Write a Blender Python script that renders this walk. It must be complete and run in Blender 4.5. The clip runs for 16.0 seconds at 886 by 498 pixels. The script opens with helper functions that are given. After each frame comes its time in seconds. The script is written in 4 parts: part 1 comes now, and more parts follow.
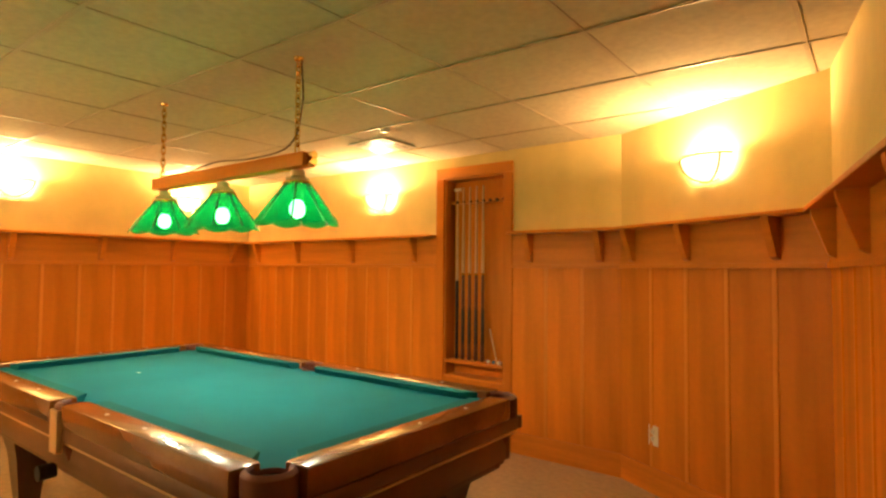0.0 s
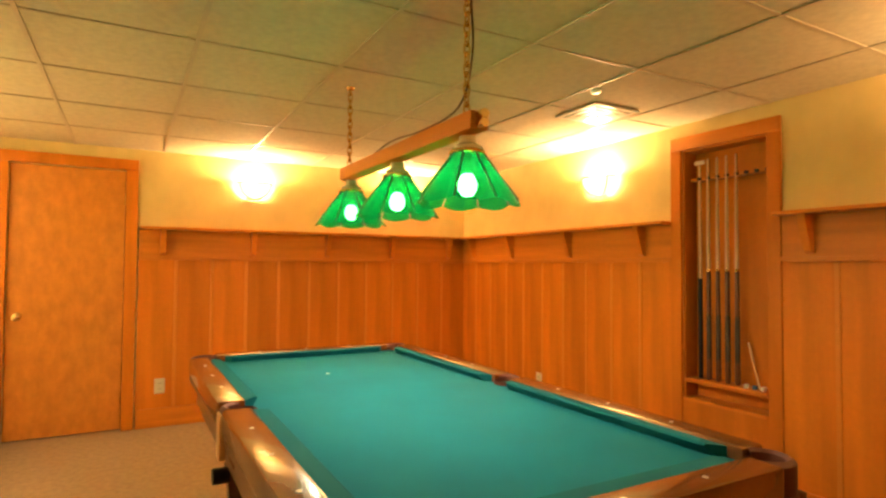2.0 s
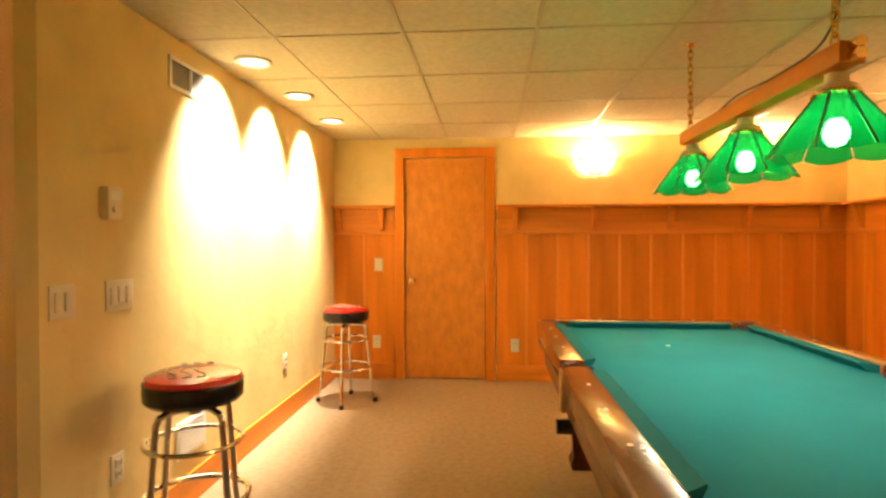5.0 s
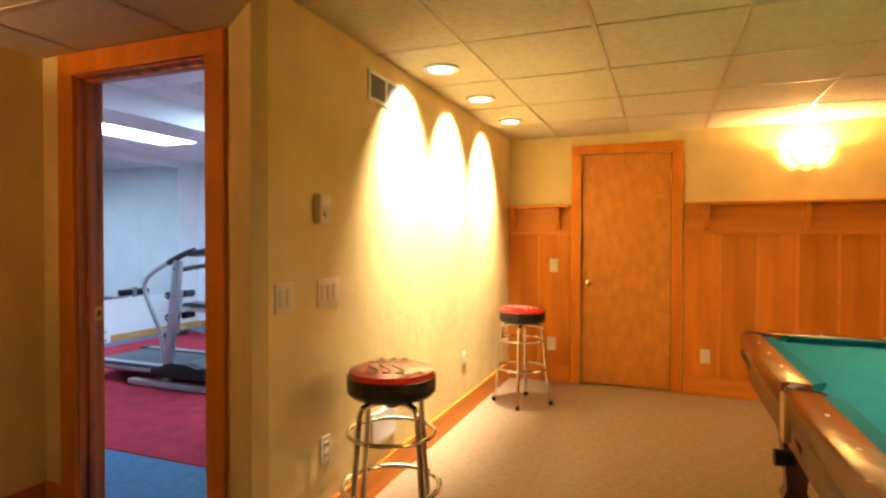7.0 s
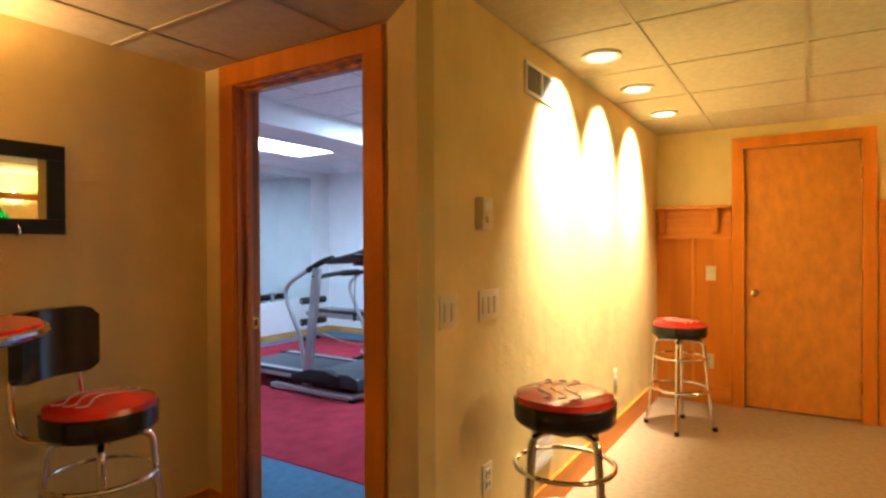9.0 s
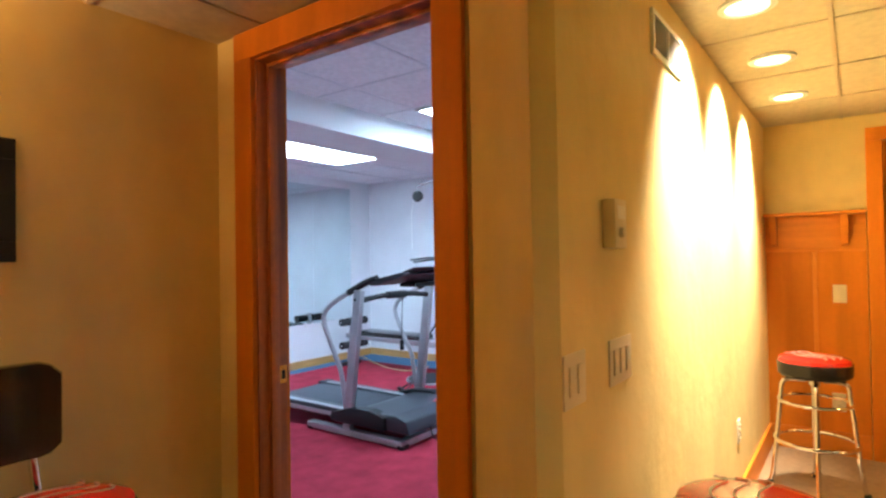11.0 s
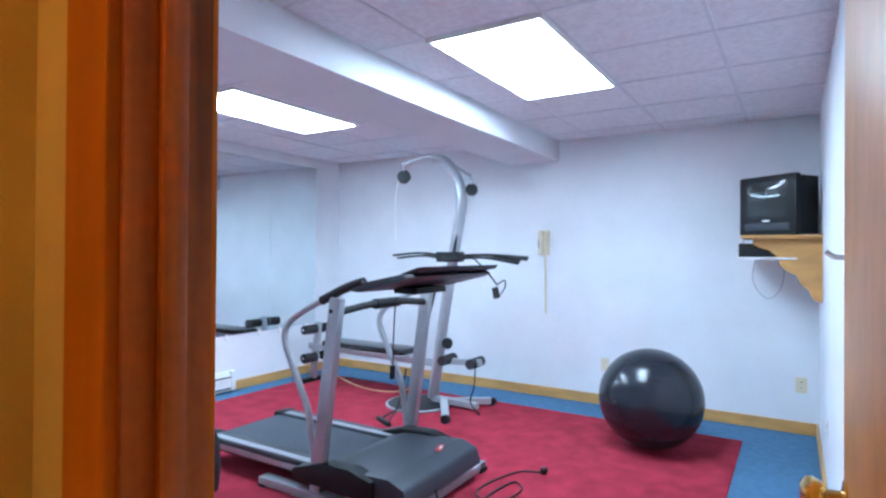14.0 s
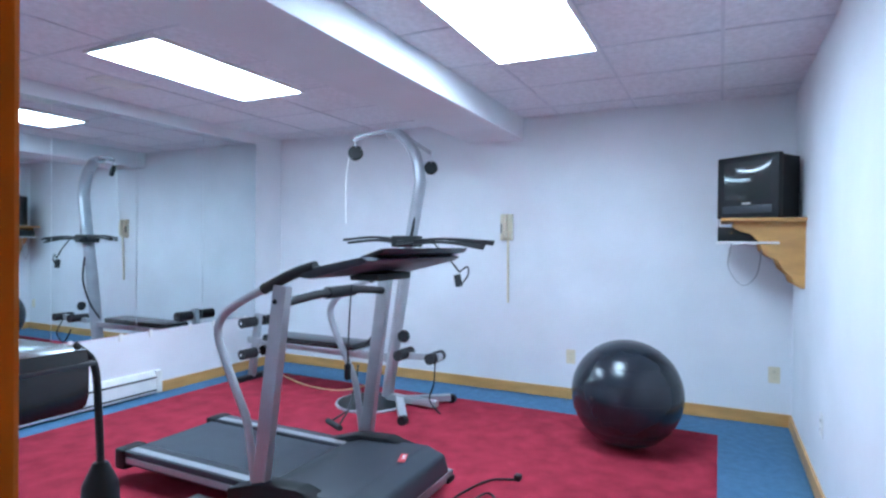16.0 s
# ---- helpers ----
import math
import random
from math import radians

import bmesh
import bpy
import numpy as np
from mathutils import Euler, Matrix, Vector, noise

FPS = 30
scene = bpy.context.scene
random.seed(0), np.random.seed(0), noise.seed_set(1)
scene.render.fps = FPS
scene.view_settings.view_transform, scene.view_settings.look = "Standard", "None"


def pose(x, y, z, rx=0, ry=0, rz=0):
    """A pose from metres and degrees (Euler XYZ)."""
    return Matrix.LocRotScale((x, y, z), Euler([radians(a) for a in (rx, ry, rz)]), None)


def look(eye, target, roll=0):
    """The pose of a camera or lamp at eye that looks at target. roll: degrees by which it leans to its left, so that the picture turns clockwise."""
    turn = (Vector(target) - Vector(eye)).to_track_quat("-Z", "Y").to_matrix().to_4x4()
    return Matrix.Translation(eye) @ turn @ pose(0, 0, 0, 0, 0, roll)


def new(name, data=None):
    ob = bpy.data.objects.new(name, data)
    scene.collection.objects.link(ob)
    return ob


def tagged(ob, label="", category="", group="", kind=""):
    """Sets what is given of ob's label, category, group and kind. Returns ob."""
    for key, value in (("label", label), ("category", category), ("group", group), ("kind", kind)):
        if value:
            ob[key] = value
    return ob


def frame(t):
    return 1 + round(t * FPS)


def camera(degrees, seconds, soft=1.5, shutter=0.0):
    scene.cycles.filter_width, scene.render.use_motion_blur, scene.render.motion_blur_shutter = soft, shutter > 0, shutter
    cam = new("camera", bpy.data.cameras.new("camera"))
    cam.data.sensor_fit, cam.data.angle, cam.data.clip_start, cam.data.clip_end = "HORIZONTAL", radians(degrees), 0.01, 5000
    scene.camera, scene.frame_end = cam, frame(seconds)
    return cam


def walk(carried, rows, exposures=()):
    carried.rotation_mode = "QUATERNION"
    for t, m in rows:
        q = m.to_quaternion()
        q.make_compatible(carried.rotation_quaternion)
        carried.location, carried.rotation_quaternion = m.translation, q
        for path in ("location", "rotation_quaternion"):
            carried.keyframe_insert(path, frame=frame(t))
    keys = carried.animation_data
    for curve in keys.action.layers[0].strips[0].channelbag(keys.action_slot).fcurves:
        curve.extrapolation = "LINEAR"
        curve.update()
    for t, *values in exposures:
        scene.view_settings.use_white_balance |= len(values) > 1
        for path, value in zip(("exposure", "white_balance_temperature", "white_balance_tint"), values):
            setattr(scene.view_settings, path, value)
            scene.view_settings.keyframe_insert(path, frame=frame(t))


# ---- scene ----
cam = camera(76.2, 16.0, 2.5)
PATH = [
    (0, (0.935, 0.986, 1.307), (-0.276, 2.576, 1.384), 0.5),
    (0.5, (0.882, 1.199, 1.315), (-0.482, 2.660, 1.386), 0.4),
    (1, (0.811, 1.368, 1.308), (-0.708, 2.668, 1.381), 0.3),
    (1.5, (0.690, 1.481, 1.299), (-0.952, 2.620, 1.371), 0.5),
    (2, (0.603, 1.525, 1.290), (-1.145, 2.494, 1.354), 0.4),
    (2.5, (0.596, 1.545, 1.284), (-1.252, 2.309, 1.327), 0.1),
    (3, (0.619, 1.550, 1.277), (-1.302, 2.106, 1.298), 0.0),
    (3.5, (0.624, 1.564, 1.269), (-1.345, 1.913, 1.274), 0.0),
    (4, (0.615, 1.582, 1.262), (-1.379, 1.731, 1.252), 0.3),
    (4.5, (0.626, 1.575, 1.260), (-1.373, 1.555, 1.241), 0.1),
    (5, (0.669, 1.547, 1.259), (-1.323, 1.375, 1.236), -0.1),
    (7.5, (0.647, 1.385, 1.284), (-1.166, 0.542, 1.255), 0.1),
    (8, (0.641, 1.314, 1.282), (-1.124, 0.373, 1.259), -0.1),
    (8.5, (0.598, 1.229, 1.283), (-1.122, 0.208, 1.264), -0.3),
    (9, (0.536, 1.129, 1.289), (-1.152, 0.055, 1.277), -0.3),
    (11.5, (-0.088, 0.451, 1.339), (-1.691, -0.744, 1.377), -1.2),
    (12, (-0.222, 0.300, 1.343), (-1.816, -0.908, 1.385), -1.3),
    (12.5, (-0.405, 0.120, 1.332), (-1.994, -1.094, 1.374), -0.8),
    (13, (-0.576, -0.064, 1.329), (-2.181, -1.256, 1.366), -0.7),
    (13.5, (-0.685, -0.223, 1.334), (-2.332, -1.359, 1.360), -0.3),
    (14, (-0.753, -0.352, 1.341), (-2.450, -1.410, 1.354), 0.4),
    (14.5, (-0.834, -0.436, 1.339), (-2.567, -1.434, 1.342), 0.3),
    (15, (-0.947, -0.501, 1.321), (-2.701, -1.461, 1.320), 0.2),
    (15.5, (-1.017, -0.590, 1.305), (-2.794, -1.507, 1.296), 0.4),
    (16, (-1.067, -0.671, 1.293), (-2.863, -1.553, 1.273), 0.6),
]
walk(cam, [(t, look(eye, target, roll)) for t, eye, target, roll in PATH],
     [(0.0, -0.14), (4.5, -0.06), (7.5, -0.33), (9.0, -0.33), (11.5, -0.14), (12.5, -0.05), (14.0, -0.10), (15.0, -0.24), (16.0, -0.32)])

# ---- world and lamp powers ----
world = bpy.data.worlds.new("world")
scene.world = world
world.use_nodes = True
world.node_tree.nodes["Background"].inputs["Color"].default_value = (0.6, 0.7, 1.0, 1)
world.node_tree.nodes["Background"].inputs["Strength"].default_value = 0.02
SCONCE, SPOTP, SHADEP = 108.0, 920.0, 14.0

# ---- materials ----
def mat(name, color, rough=0.6, metal=0.0, spec=0.5, var=0.12, scale=(8, 8, 8), bump=0.0, bscale=60.0, coat=0.0, var2=None, detail=4.0, rnd=0.0):
    """Principled surface with variation at two scales and a fine relief."""
    m = bpy.data.materials.new(name)
    m.use_nodes = True
    nt = m.node_tree
    b = nt.nodes["Principled BSDF"]
    b.inputs["Roughness"].default_value = rough
    b.inputs["Metallic"].default_value = metal
    b.inputs["Specular IOR Level"].default_value = spec
    b.inputs["Coat Weight"].default_value = coat
    co = nt.nodes.new("ShaderNodeTexCoord")
    mp = nt.nodes.new("ShaderNodeMapping")
    mp.inputs["Scale"].default_value = scale
    nt.links.new(co.outputs["Object"], mp.inputs["Vector"])
    n1 = nt.nodes.new("ShaderNodeTexNoise")
    n1.inputs["Scale"].default_value = 1.0
    n1.inputs["Detail"].default_value = detail
    nt.links.new(mp.outputs["Vector"], n1.inputs["Vector"])
    ramp = nt.nodes.new("ShaderNodeValToRGB")
    c2 = var2 if var2 else tuple(max(0, c * (1 - 2.2 * var)) for c in color)
    c1 = tuple(min(1, c * (1 + var)) for c in color)
    ramp.color_ramp.elements[0].position, ramp.color_ramp.elements[1].position = 0.3, 0.7
    ramp.color_ramp.elements[0].color = (*c2, 1)
    ramp.color_ramp.elements[1].color = (*c1, 1)
    nt.links.new(n1.outputs["Fac"], ramp.inputs["Fac"])
    last = ramp.outputs["Color"]
    n2 = nt.nodes.new("ShaderNodeTexNoise")
    n2.inputs["Scale"].default_value = bscale
    n2.inputs["Detail"].default_value = 3.0
    nt.links.new(co.outputs["Object"], n2.inputs["Vector"])
    hsv = nt.nodes.new("ShaderNodeHueSaturation")
    mr = nt.nodes.new("ShaderNodeMapRange")
    mr.inputs["To Min"].default_value, mr.inputs["To Max"].default_value = 1 - var * 0.7, 1 + var * 0.7
    nt.links.new(n2.outputs["Fac"], mr.inputs["Value"])
    nt.links.new(last, hsv.inputs["Color"])
    val = mr.outputs["Result"]
    if rnd:
        oi = nt.nodes.new("ShaderNodeObjectInfo")
        m2 = nt.nodes.new("ShaderNodeMapRange")
        m2.inputs["To Min"].default_value, m2.inputs["To Max"].default_value = 1 - rnd, 1 + rnd
        nt.links.new(oi.outputs["Random"], m2.inputs["Value"])
        mul = nt.nodes.new("ShaderNodeMath")
        mul.operation = "MULTIPLY"
        nt.links.new(val, mul.inputs[0])
        nt.links.new(m2.outputs["Result"], mul.inputs[1])
        val = mul.outputs[0]
    nt.links.new(val, hsv.inputs["Value"])
    nt.links.new(hsv.outputs["Color"], b.inputs["Base Color"])
    if bump:
        bp = nt.nodes.new("ShaderNodeBump")
        bp.inputs["Strength"].default_value = bump
        bp.inputs["Distance"].default_value = 0.004
        nt.links.new(n2.outputs["Fac"], bp.inputs["Height"])
        nt.links.new(bp.outputs["Normal"], b.inputs["Normal"])
    return m


def glow(name, color, strength):
    m = bpy.data.materials.new(name)
    m.use_nodes = True
    b = m.node_tree.nodes["Principled BSDF"]
    b.inputs["Base Color"].default_value = (0.8, 0.8, 0.78, 1)
    b.inputs["Emission Color"].default_value = (*color, 1)
    b.inputs["Emission Strength"].default_value = strength
    return m


def shade_glass(name, color):
    m = bpy.data.materials.new(name)
    m.use_nodes = True
    nt = m.node_tree
    b = nt.nodes["Principled BSDF"]
    tr = nt.nodes.new("ShaderNodeBsdfTranslucent")
    tr.inputs["Color"].default_value = (*color, 1)
    b.inputs["Base Color"].default_value = (color[0] * 0.4, color[1] * 0.4, color[2] * 0.4, 1)
    b.inputs["Roughness"].default_value = 0.12
    see = nt.nodes.new("ShaderNodeBsdfTransparent")
    see.inputs["Color"].default_value = (0.025, 0.33, 0.06, 1)
    m1 = nt.nodes.new("ShaderNodeMixShader")
    m1.inputs[0].default_value = 0.62
    nt.links.new(tr.outputs[0], m1.inputs[1])
    nt.links.new(see.outputs[0], m1.inputs[2])
    mx = nt.nodes.new("ShaderNodeMixShader")
    mx.inputs[0].default_value = 0.60
    nt.links.new(b.outputs[0], mx.inputs[1])
    nt.links.new(m1.outputs[0], mx.inputs[2])
    nt.links.new(mx.outputs[0], nt.nodes["Material Output"].inputs["Surface"])
    return m


WOOD = mat("honey_wood", (0.60, 0.195, 0.016), 0.5, spec=0.2, var=0.10, scale=(9, 9, 0.9), bump=0.06, bscale=40, rnd=0.13)
WOODL = mat("pale_honey_wood", (0.70, 0.26, 0.032), 0.45, spec=0.25, var=0.08, scale=(9, 9, 0.9), bump=0.05, bscale=40, rnd=0.05)
WOODH = mat("honey_wood_level", (0.63, 0.215, 0.022), 0.45, spec=0.25, var=0.10, scale=(1.2, 1.2, 14), bump=0.06, bscale=40, rnd=0.05)
OAK = mat("jamb_oak", (0.50, 0.145, 0.022), 0.38, var=0.32, scale=(18, 18, 0.9), bump=0.08, bscale=50, coat=0.15, detail=6)
BIRCH = mat("birch_door_veneer", (0.62, 0.24, 0.038), 0.4, spec=0.3, var=0.08, scale=(14, 14, 8), bump=0.03, bscale=30, coat=0.05, detail=7)
PAINT = mat("cream_wall_paint", (0.74, 0.58, 0.255), 0.7, var=0.05, scale=(4, 4, 2.5), bump=0.9, bscale=11)
WHITEP = mat("white_wall_paint", (0.76, 0.77, 0.80), 0.65, var=0.03, scale=(2, 2, 2), bump=0.12, bscale=140)
TILE = mat("ceiling_tile", (0.58, 0.52, 0.37), 0.9, var=0.05, scale=(30, 30, 30), bump=0.3, bscale=90)
# tee colour kept a little under the tile: it carries the grid's shadow lines
TEE_SHADED = mat("ceiling_tee", (0.50, 0.42, 0.30), 0.5, var=0.03)
TILEW = mat("white_ceiling_tile", (0.80, 0.80, 0.84), 0.9, var=0.05, scale=(30, 30, 30), bump=0.35, bscale=90)
TEEW = mat("white_ceiling_tee", (0.66, 0.67, 0.72), 0.45, var=0.03)
BEIGE = mat("beige_carpet", (0.36, 0.255, 0.16), 0.95, var=0.06, scale=(26, 26, 26), bump=1.0, bscale=160, spec=0.1)
RED = mat("crimson_carpet", (0.37, 0.030, 0.055), 0.95, var=0.13, scale=(7, 7, 7), bump=1.0, bscale=160, spec=0.1)
BLUE = mat("slate_blue_carpet", (0.085, 0.19, 0.31), 0.95, var=0.07, scale=(18, 18, 18), bump=1.0, bscale=160, spec=0.1)
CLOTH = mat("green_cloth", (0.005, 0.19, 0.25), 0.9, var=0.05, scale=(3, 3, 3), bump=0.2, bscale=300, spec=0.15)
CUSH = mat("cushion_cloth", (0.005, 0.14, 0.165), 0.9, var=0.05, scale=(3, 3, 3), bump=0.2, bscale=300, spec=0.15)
RAIL = mat("table_rail_wood", (0.18, 0.06, 0.015), 0.24, var=0.2, scale=(3, 3, 3), bump=0.03, coat=0.5)
APRON = mat("apron_wood", (0.13, 0.043, 0.013), 0.34, var=0.2, scale=(3, 3, 3), coat=0.25)
DARKW = mat("dark_table_wood", (0.10, 0.038, 0.016), 0.35, var=0.2, scale=(4, 4, 4), coat=0.3)
LEATHER = mat("pocket_leather", (0.11, 0.026, 0.013), 0.55, var=0.15, bump=0.2)
BRASS = mat("brass", (0.85, 0.62, 0.26), 0.2, metal=1.0, var=0.06)
CHROME = mat("chrome", (0.82, 0.82, 0.82), 0.08, metal=1.0, var=0.03)
STEEL = mat("silver_paint", (0.42, 0.43, 0.46), 0.35, metal=0.35, var=0.05)
VINR = mat("red_vinyl", (0.74, 0.028, 0.022), 0.18, var=0.04, coat=0.4)
VINB = mat("black_vinyl", (0.012, 0.012, 0.014), 0.25, var=0.1, coat=0.2)
BLACK = mat("black_plastic", (0.010, 0.011, 0.013), 0.5, spec=0.3, var=0.12)
FOAM = mat("black_foam", (0.02, 0.02, 0.023), 0.8, var=0.1, bump=0.3)
BELT = mat("grey_running_belt", (0.034, 0.041, 0.056), 0.65, var=0.08, bump=0.3, bscale=200)
HOOD = mat("grey_hood_plastic", (0.026, 0.031, 0.042), 0.45, var=0.06)
RUBBER = mat("ball_rubber", (0.016, 0.02, 0.028), 0.22, var=0.1)
IVORY = mat("ivory_plastic", (0.72, 0.64, 0.47), 0.35, var=0.03)
WHITE = mat("white_plastic", (0.78, 0.78, 0.76), 0.35, var=0.03)
LINE = mat("pale_print", (0.75, 0.55, 0.5), 0.3, var=0.02)
REDP = mat("red_print", (0.6, 0.04, 0.05), 0.4, var=0.02)
# DARK paints the shade inside holes, slots and openings as near-black pieces
DARK = mat("gap_shade", (0.015, 0.012, 0.01), 0.8, var=0.05)
PINE = mat("pine_shelf", (0.62, 0.33, 0.11), 0.4, var=0.1, scale=(3, 3, 12), coat=0.1)
CUE = mat("cue_maple", (0.66, 0.44, 0.22), 0.3, var=0.06, coat=0.3)
CUEB = mat("cue_butt", (0.12, 0.045, 0.02), 0.3, var=0.1, coat=0.3)
WRAP = mat("cue_wrap", (0.06, 0.05, 0.04), 0.8, var=0.15)
GREENG = shade_glass("green_glass", (0.0, 0.13, 0.025))
FROST = glow("frosted_bowl", (1.0, 0.76, 0.45), 3.0)
BULB = glow("lamp_bulb", (1.0, 0.9, 0.65), 150.0)
SPOTG = glow("recessed_lens", (1.0, 0.80, 0.5), 8.0)
TUBES = glow("troffer_lens", (0.59, 0.84, 1.10), 43.0)
SCREEN = mat("tv_screen", (0.03, 0.035, 0.035), 0.08, var=0.02, coat=0.5)
MIRROR = mat("mirror_silver", (0.74, 0.82, 0.83), 0.012, metal=1.0, var=0.0)


# ---- shapes ----
def finish(bm, name, m, parent=None, label="", smooth=False):
    me = bpy.data.meshes.new(name)
    bmesh.ops.recalc_face_normals(bm, faces=bm.faces)
    bm.to_mesh(me)
    bm.free()
    for x in (m if isinstance(m, (list, tuple)) else [m]):
        me.materials.append(x)
    if smooth:
        for p in me.polygons:
            p.use_smooth = True
        me.set_sharp_from_angle(angle=radians(38))
    ob = new(name, me)
    if parent:
        ob.parent = parent
    if label:
        ob["label"] = label
    return ob


def part(name, bm, m, parent, label="", smooth=True):
    return finish(bm, name, m, parent, label, smooth)


def thing(name, label, category, at=(0, 0, 0), rz=0, group=""):
    e = new(name)
    e.matrix_basis = pose(*at, 0, 0, rz)
    return tagged(e, label, category, group)


def box(bm, x0, x1, y0, y1, z0, z1, bev=0.0, mi=0):
    r = bmesh.ops.create_cube(bm, size=1)
    vs = r["verts"]
    for v in vs:
        v.co = ((x0 + x1) / 2 + v.co.x * (x1 - x0), (y0 + y1) / 2 + v.co.y * (y1 - y0), (z0 + z1) / 2 + v.co.z * (z1 - z0))
    fs = {f for v in vs for f in v.link_faces}
    for f in fs:
        f.material_index = mi
    if bev:
        es = list({e for v in vs for e in v.link_edges})
        bmesh.ops.bevel(bm, geom=es, offset=bev, segments=2, profile=0.6, affect="EDGES")
    return bm


def B(x0, x1, y0, y1, z0, z1, bev=0.0):
    return box(bmesh.new(), x0, x1, y0, y1, z0, z1, bev)


def prism(pts, axis, a, b, bev=0.0):
    """A flat outline pushed out along an axis from a to b."""
    bm = bmesh.new()
    put = {"x": lambda p, q: (q, p[0], p[1]), "y": lambda p, q: (p[0], q, p[1]), "z": lambda p, q: (p[0], p[1], q)}[axis]
    lo = [bm.verts.new(put(p, a)) for p in pts]
    hi = [bm.verts.new(put(p, b)) for p in pts]
    bm.faces.new(lo)
    bm.faces.new(hi[::-1])
    n = len(pts)
    for i in range(n):
        bm.faces.new((lo[i], lo[(i + 1) % n], hi[(i + 1) % n], hi[i]))
    if bev:
        bmesh.ops.bevel(bm, geom=list(bm.edges), offset=bev, segments=2, profile=0.6, affect="EDGES")
    return bm


def lathe(profile, seg=32, bm=None, at=(0, 0, 0)):
    bm = bm or bmesh.new()
    rings = []
    for r, z in profile:
        if r < 1e-5:
            rings.append([bm.verts.new((at[0], at[1], at[2] + z))])
        else:
            rings.append([bm.verts.new((at[0] + r * math.cos(2 * math.pi * i / seg), at[1] + r * math.sin(2 * math.pi * i / seg), at[2] + z)) for i in range(seg)])
    for A, C in zip(rings, rings[1:]):
        for i in range(seg):
            j = (i + 1) % seg
            if len(A) == 1 and len(C) > 1:
                bm.faces.new((A[0], C[i], C[j]))
            elif len(C) == 1 and len(A) > 1:
                bm.faces.new((A[i], A[j], C[0]))
            elif len(A) > 1:
                bm.faces.new((A[i], A[j], C[j], C[i]))
    return bm


def smooth_line(pts, n=6):
    out = []
    P = [Vector(p) for p in pts]
    P = [P[0] * 2 - P[1]] + P + [P[-1] * 2 - P[-2]]
    for i in range(1, len(P) - 2):
        for k in range(n):
            t = k / n
            a, b, c, d = P[i - 1], P[i], P[i + 1], P[i + 2]
            out.append(0.5 * ((2 * b) + (c - a) * t + (2 * a - 5 * b + 4 * c - d) * t * t + (3 * b - a - 3 * c + d) * t ** 3))
    out.append(P[-2])
    return out


def tube(pts, r, seg=10, curve=0, bm=None, flat=1.0, closed=False):
    """A rod swept along points; curve rounds it off; flat squashes it."""
    bm = bm or bmesh.new()
    P = smooth_line(pts, curve) if curve else [Vector(p) for p in pts]
    rings = []
    up = None
    n = len(P)
    for i, p in enumerate(P):
        if closed:
            d = (P[(i + 1) % n] - P[i - 1]).normalized()
        else:
            d = (P[min(i + 1, n - 1)] - P[max(i - 1, 0)]).normalized()
        if up is None:
            up = Vector((0, 0, 1)) if abs(d.z) < 0.9 else Vector((0, 1, 0))
        s = d.cross(up).normalized()
        up = s.cross(d).normalized()
        rings.append([bm.verts.new(p + r * (math.cos(2 * math.pi * k / seg) * s + flat * math.sin(2 * math.pi * k / seg) * up)) for k in range(seg)])
    for i in range(n if closed else n - 1):
        A, C = rings[i], rings[(i + 1) % n]
        for k in range(seg):
            bm.faces.new((A[k], A[(k + 1) % seg], C[(k + 1) % seg], C[k]))
    if not closed:
        bm.faces.new(rings[0][::-1])
        bm.faces.new(rings[-1])
    return bm


def ring(R, z, r, seg=36, bm=None):
    return tube([(R * math.cos(2 * math.pi * i / seg), R * math.sin(2 * math.pi * i / seg), z) for i in range(seg)], r, 8, bm=bm, closed=True)


def bar(p, q, w, h):
    """A square-section bar from p to q."""
    p, q = Vector(p), Vector(q)
    bm = bmesh.new()
    L = (q - p).length
    box(bm, -w / 2, w / 2, -h / 2, h / 2, 0, L, 0.006)
    bmesh.ops.transform(bm, matrix=Matrix.Translation(p) @ (q - p).to_track_quat("Z", "Y").to_matrix().to_4x4(), verts=bm.verts)
    return bm


def setting(name, bm, m, label, parent=None):
    ob = finish(bm, name, m, parent)
    return tagged(ob, label, "", "", "structure")


# ---- plan ----
WX, NY, SY = -4.49, 4.60, 0.086        # pool room: door wall, cue wall, lit wall
CZ, GZ, AZ = 2.21, 2.39, 2.115         # ceilings: pool room, gym, alcove by the gym door
C1, C2, P3, P4 = (-0.36, 4.60), (0.80, 3.95), (1.08, 2.45), (1.75, 1.85)
DX0, DX1 = -1.12, -1.235               # gym door wall, both faces
DY0, DY1, DZ = -1.042, -0.258, 2.025   # gym door opening
MY = -1.25                             # dark wall with the framed mirror
GX, GY0, GY1 = -5.79, -4.95, -0.20     # gym: far wall, mirror wall, near wall
K1 = (-0.95, SY)
EY = -0.165                            # end of the doorway wall at the short angled wall


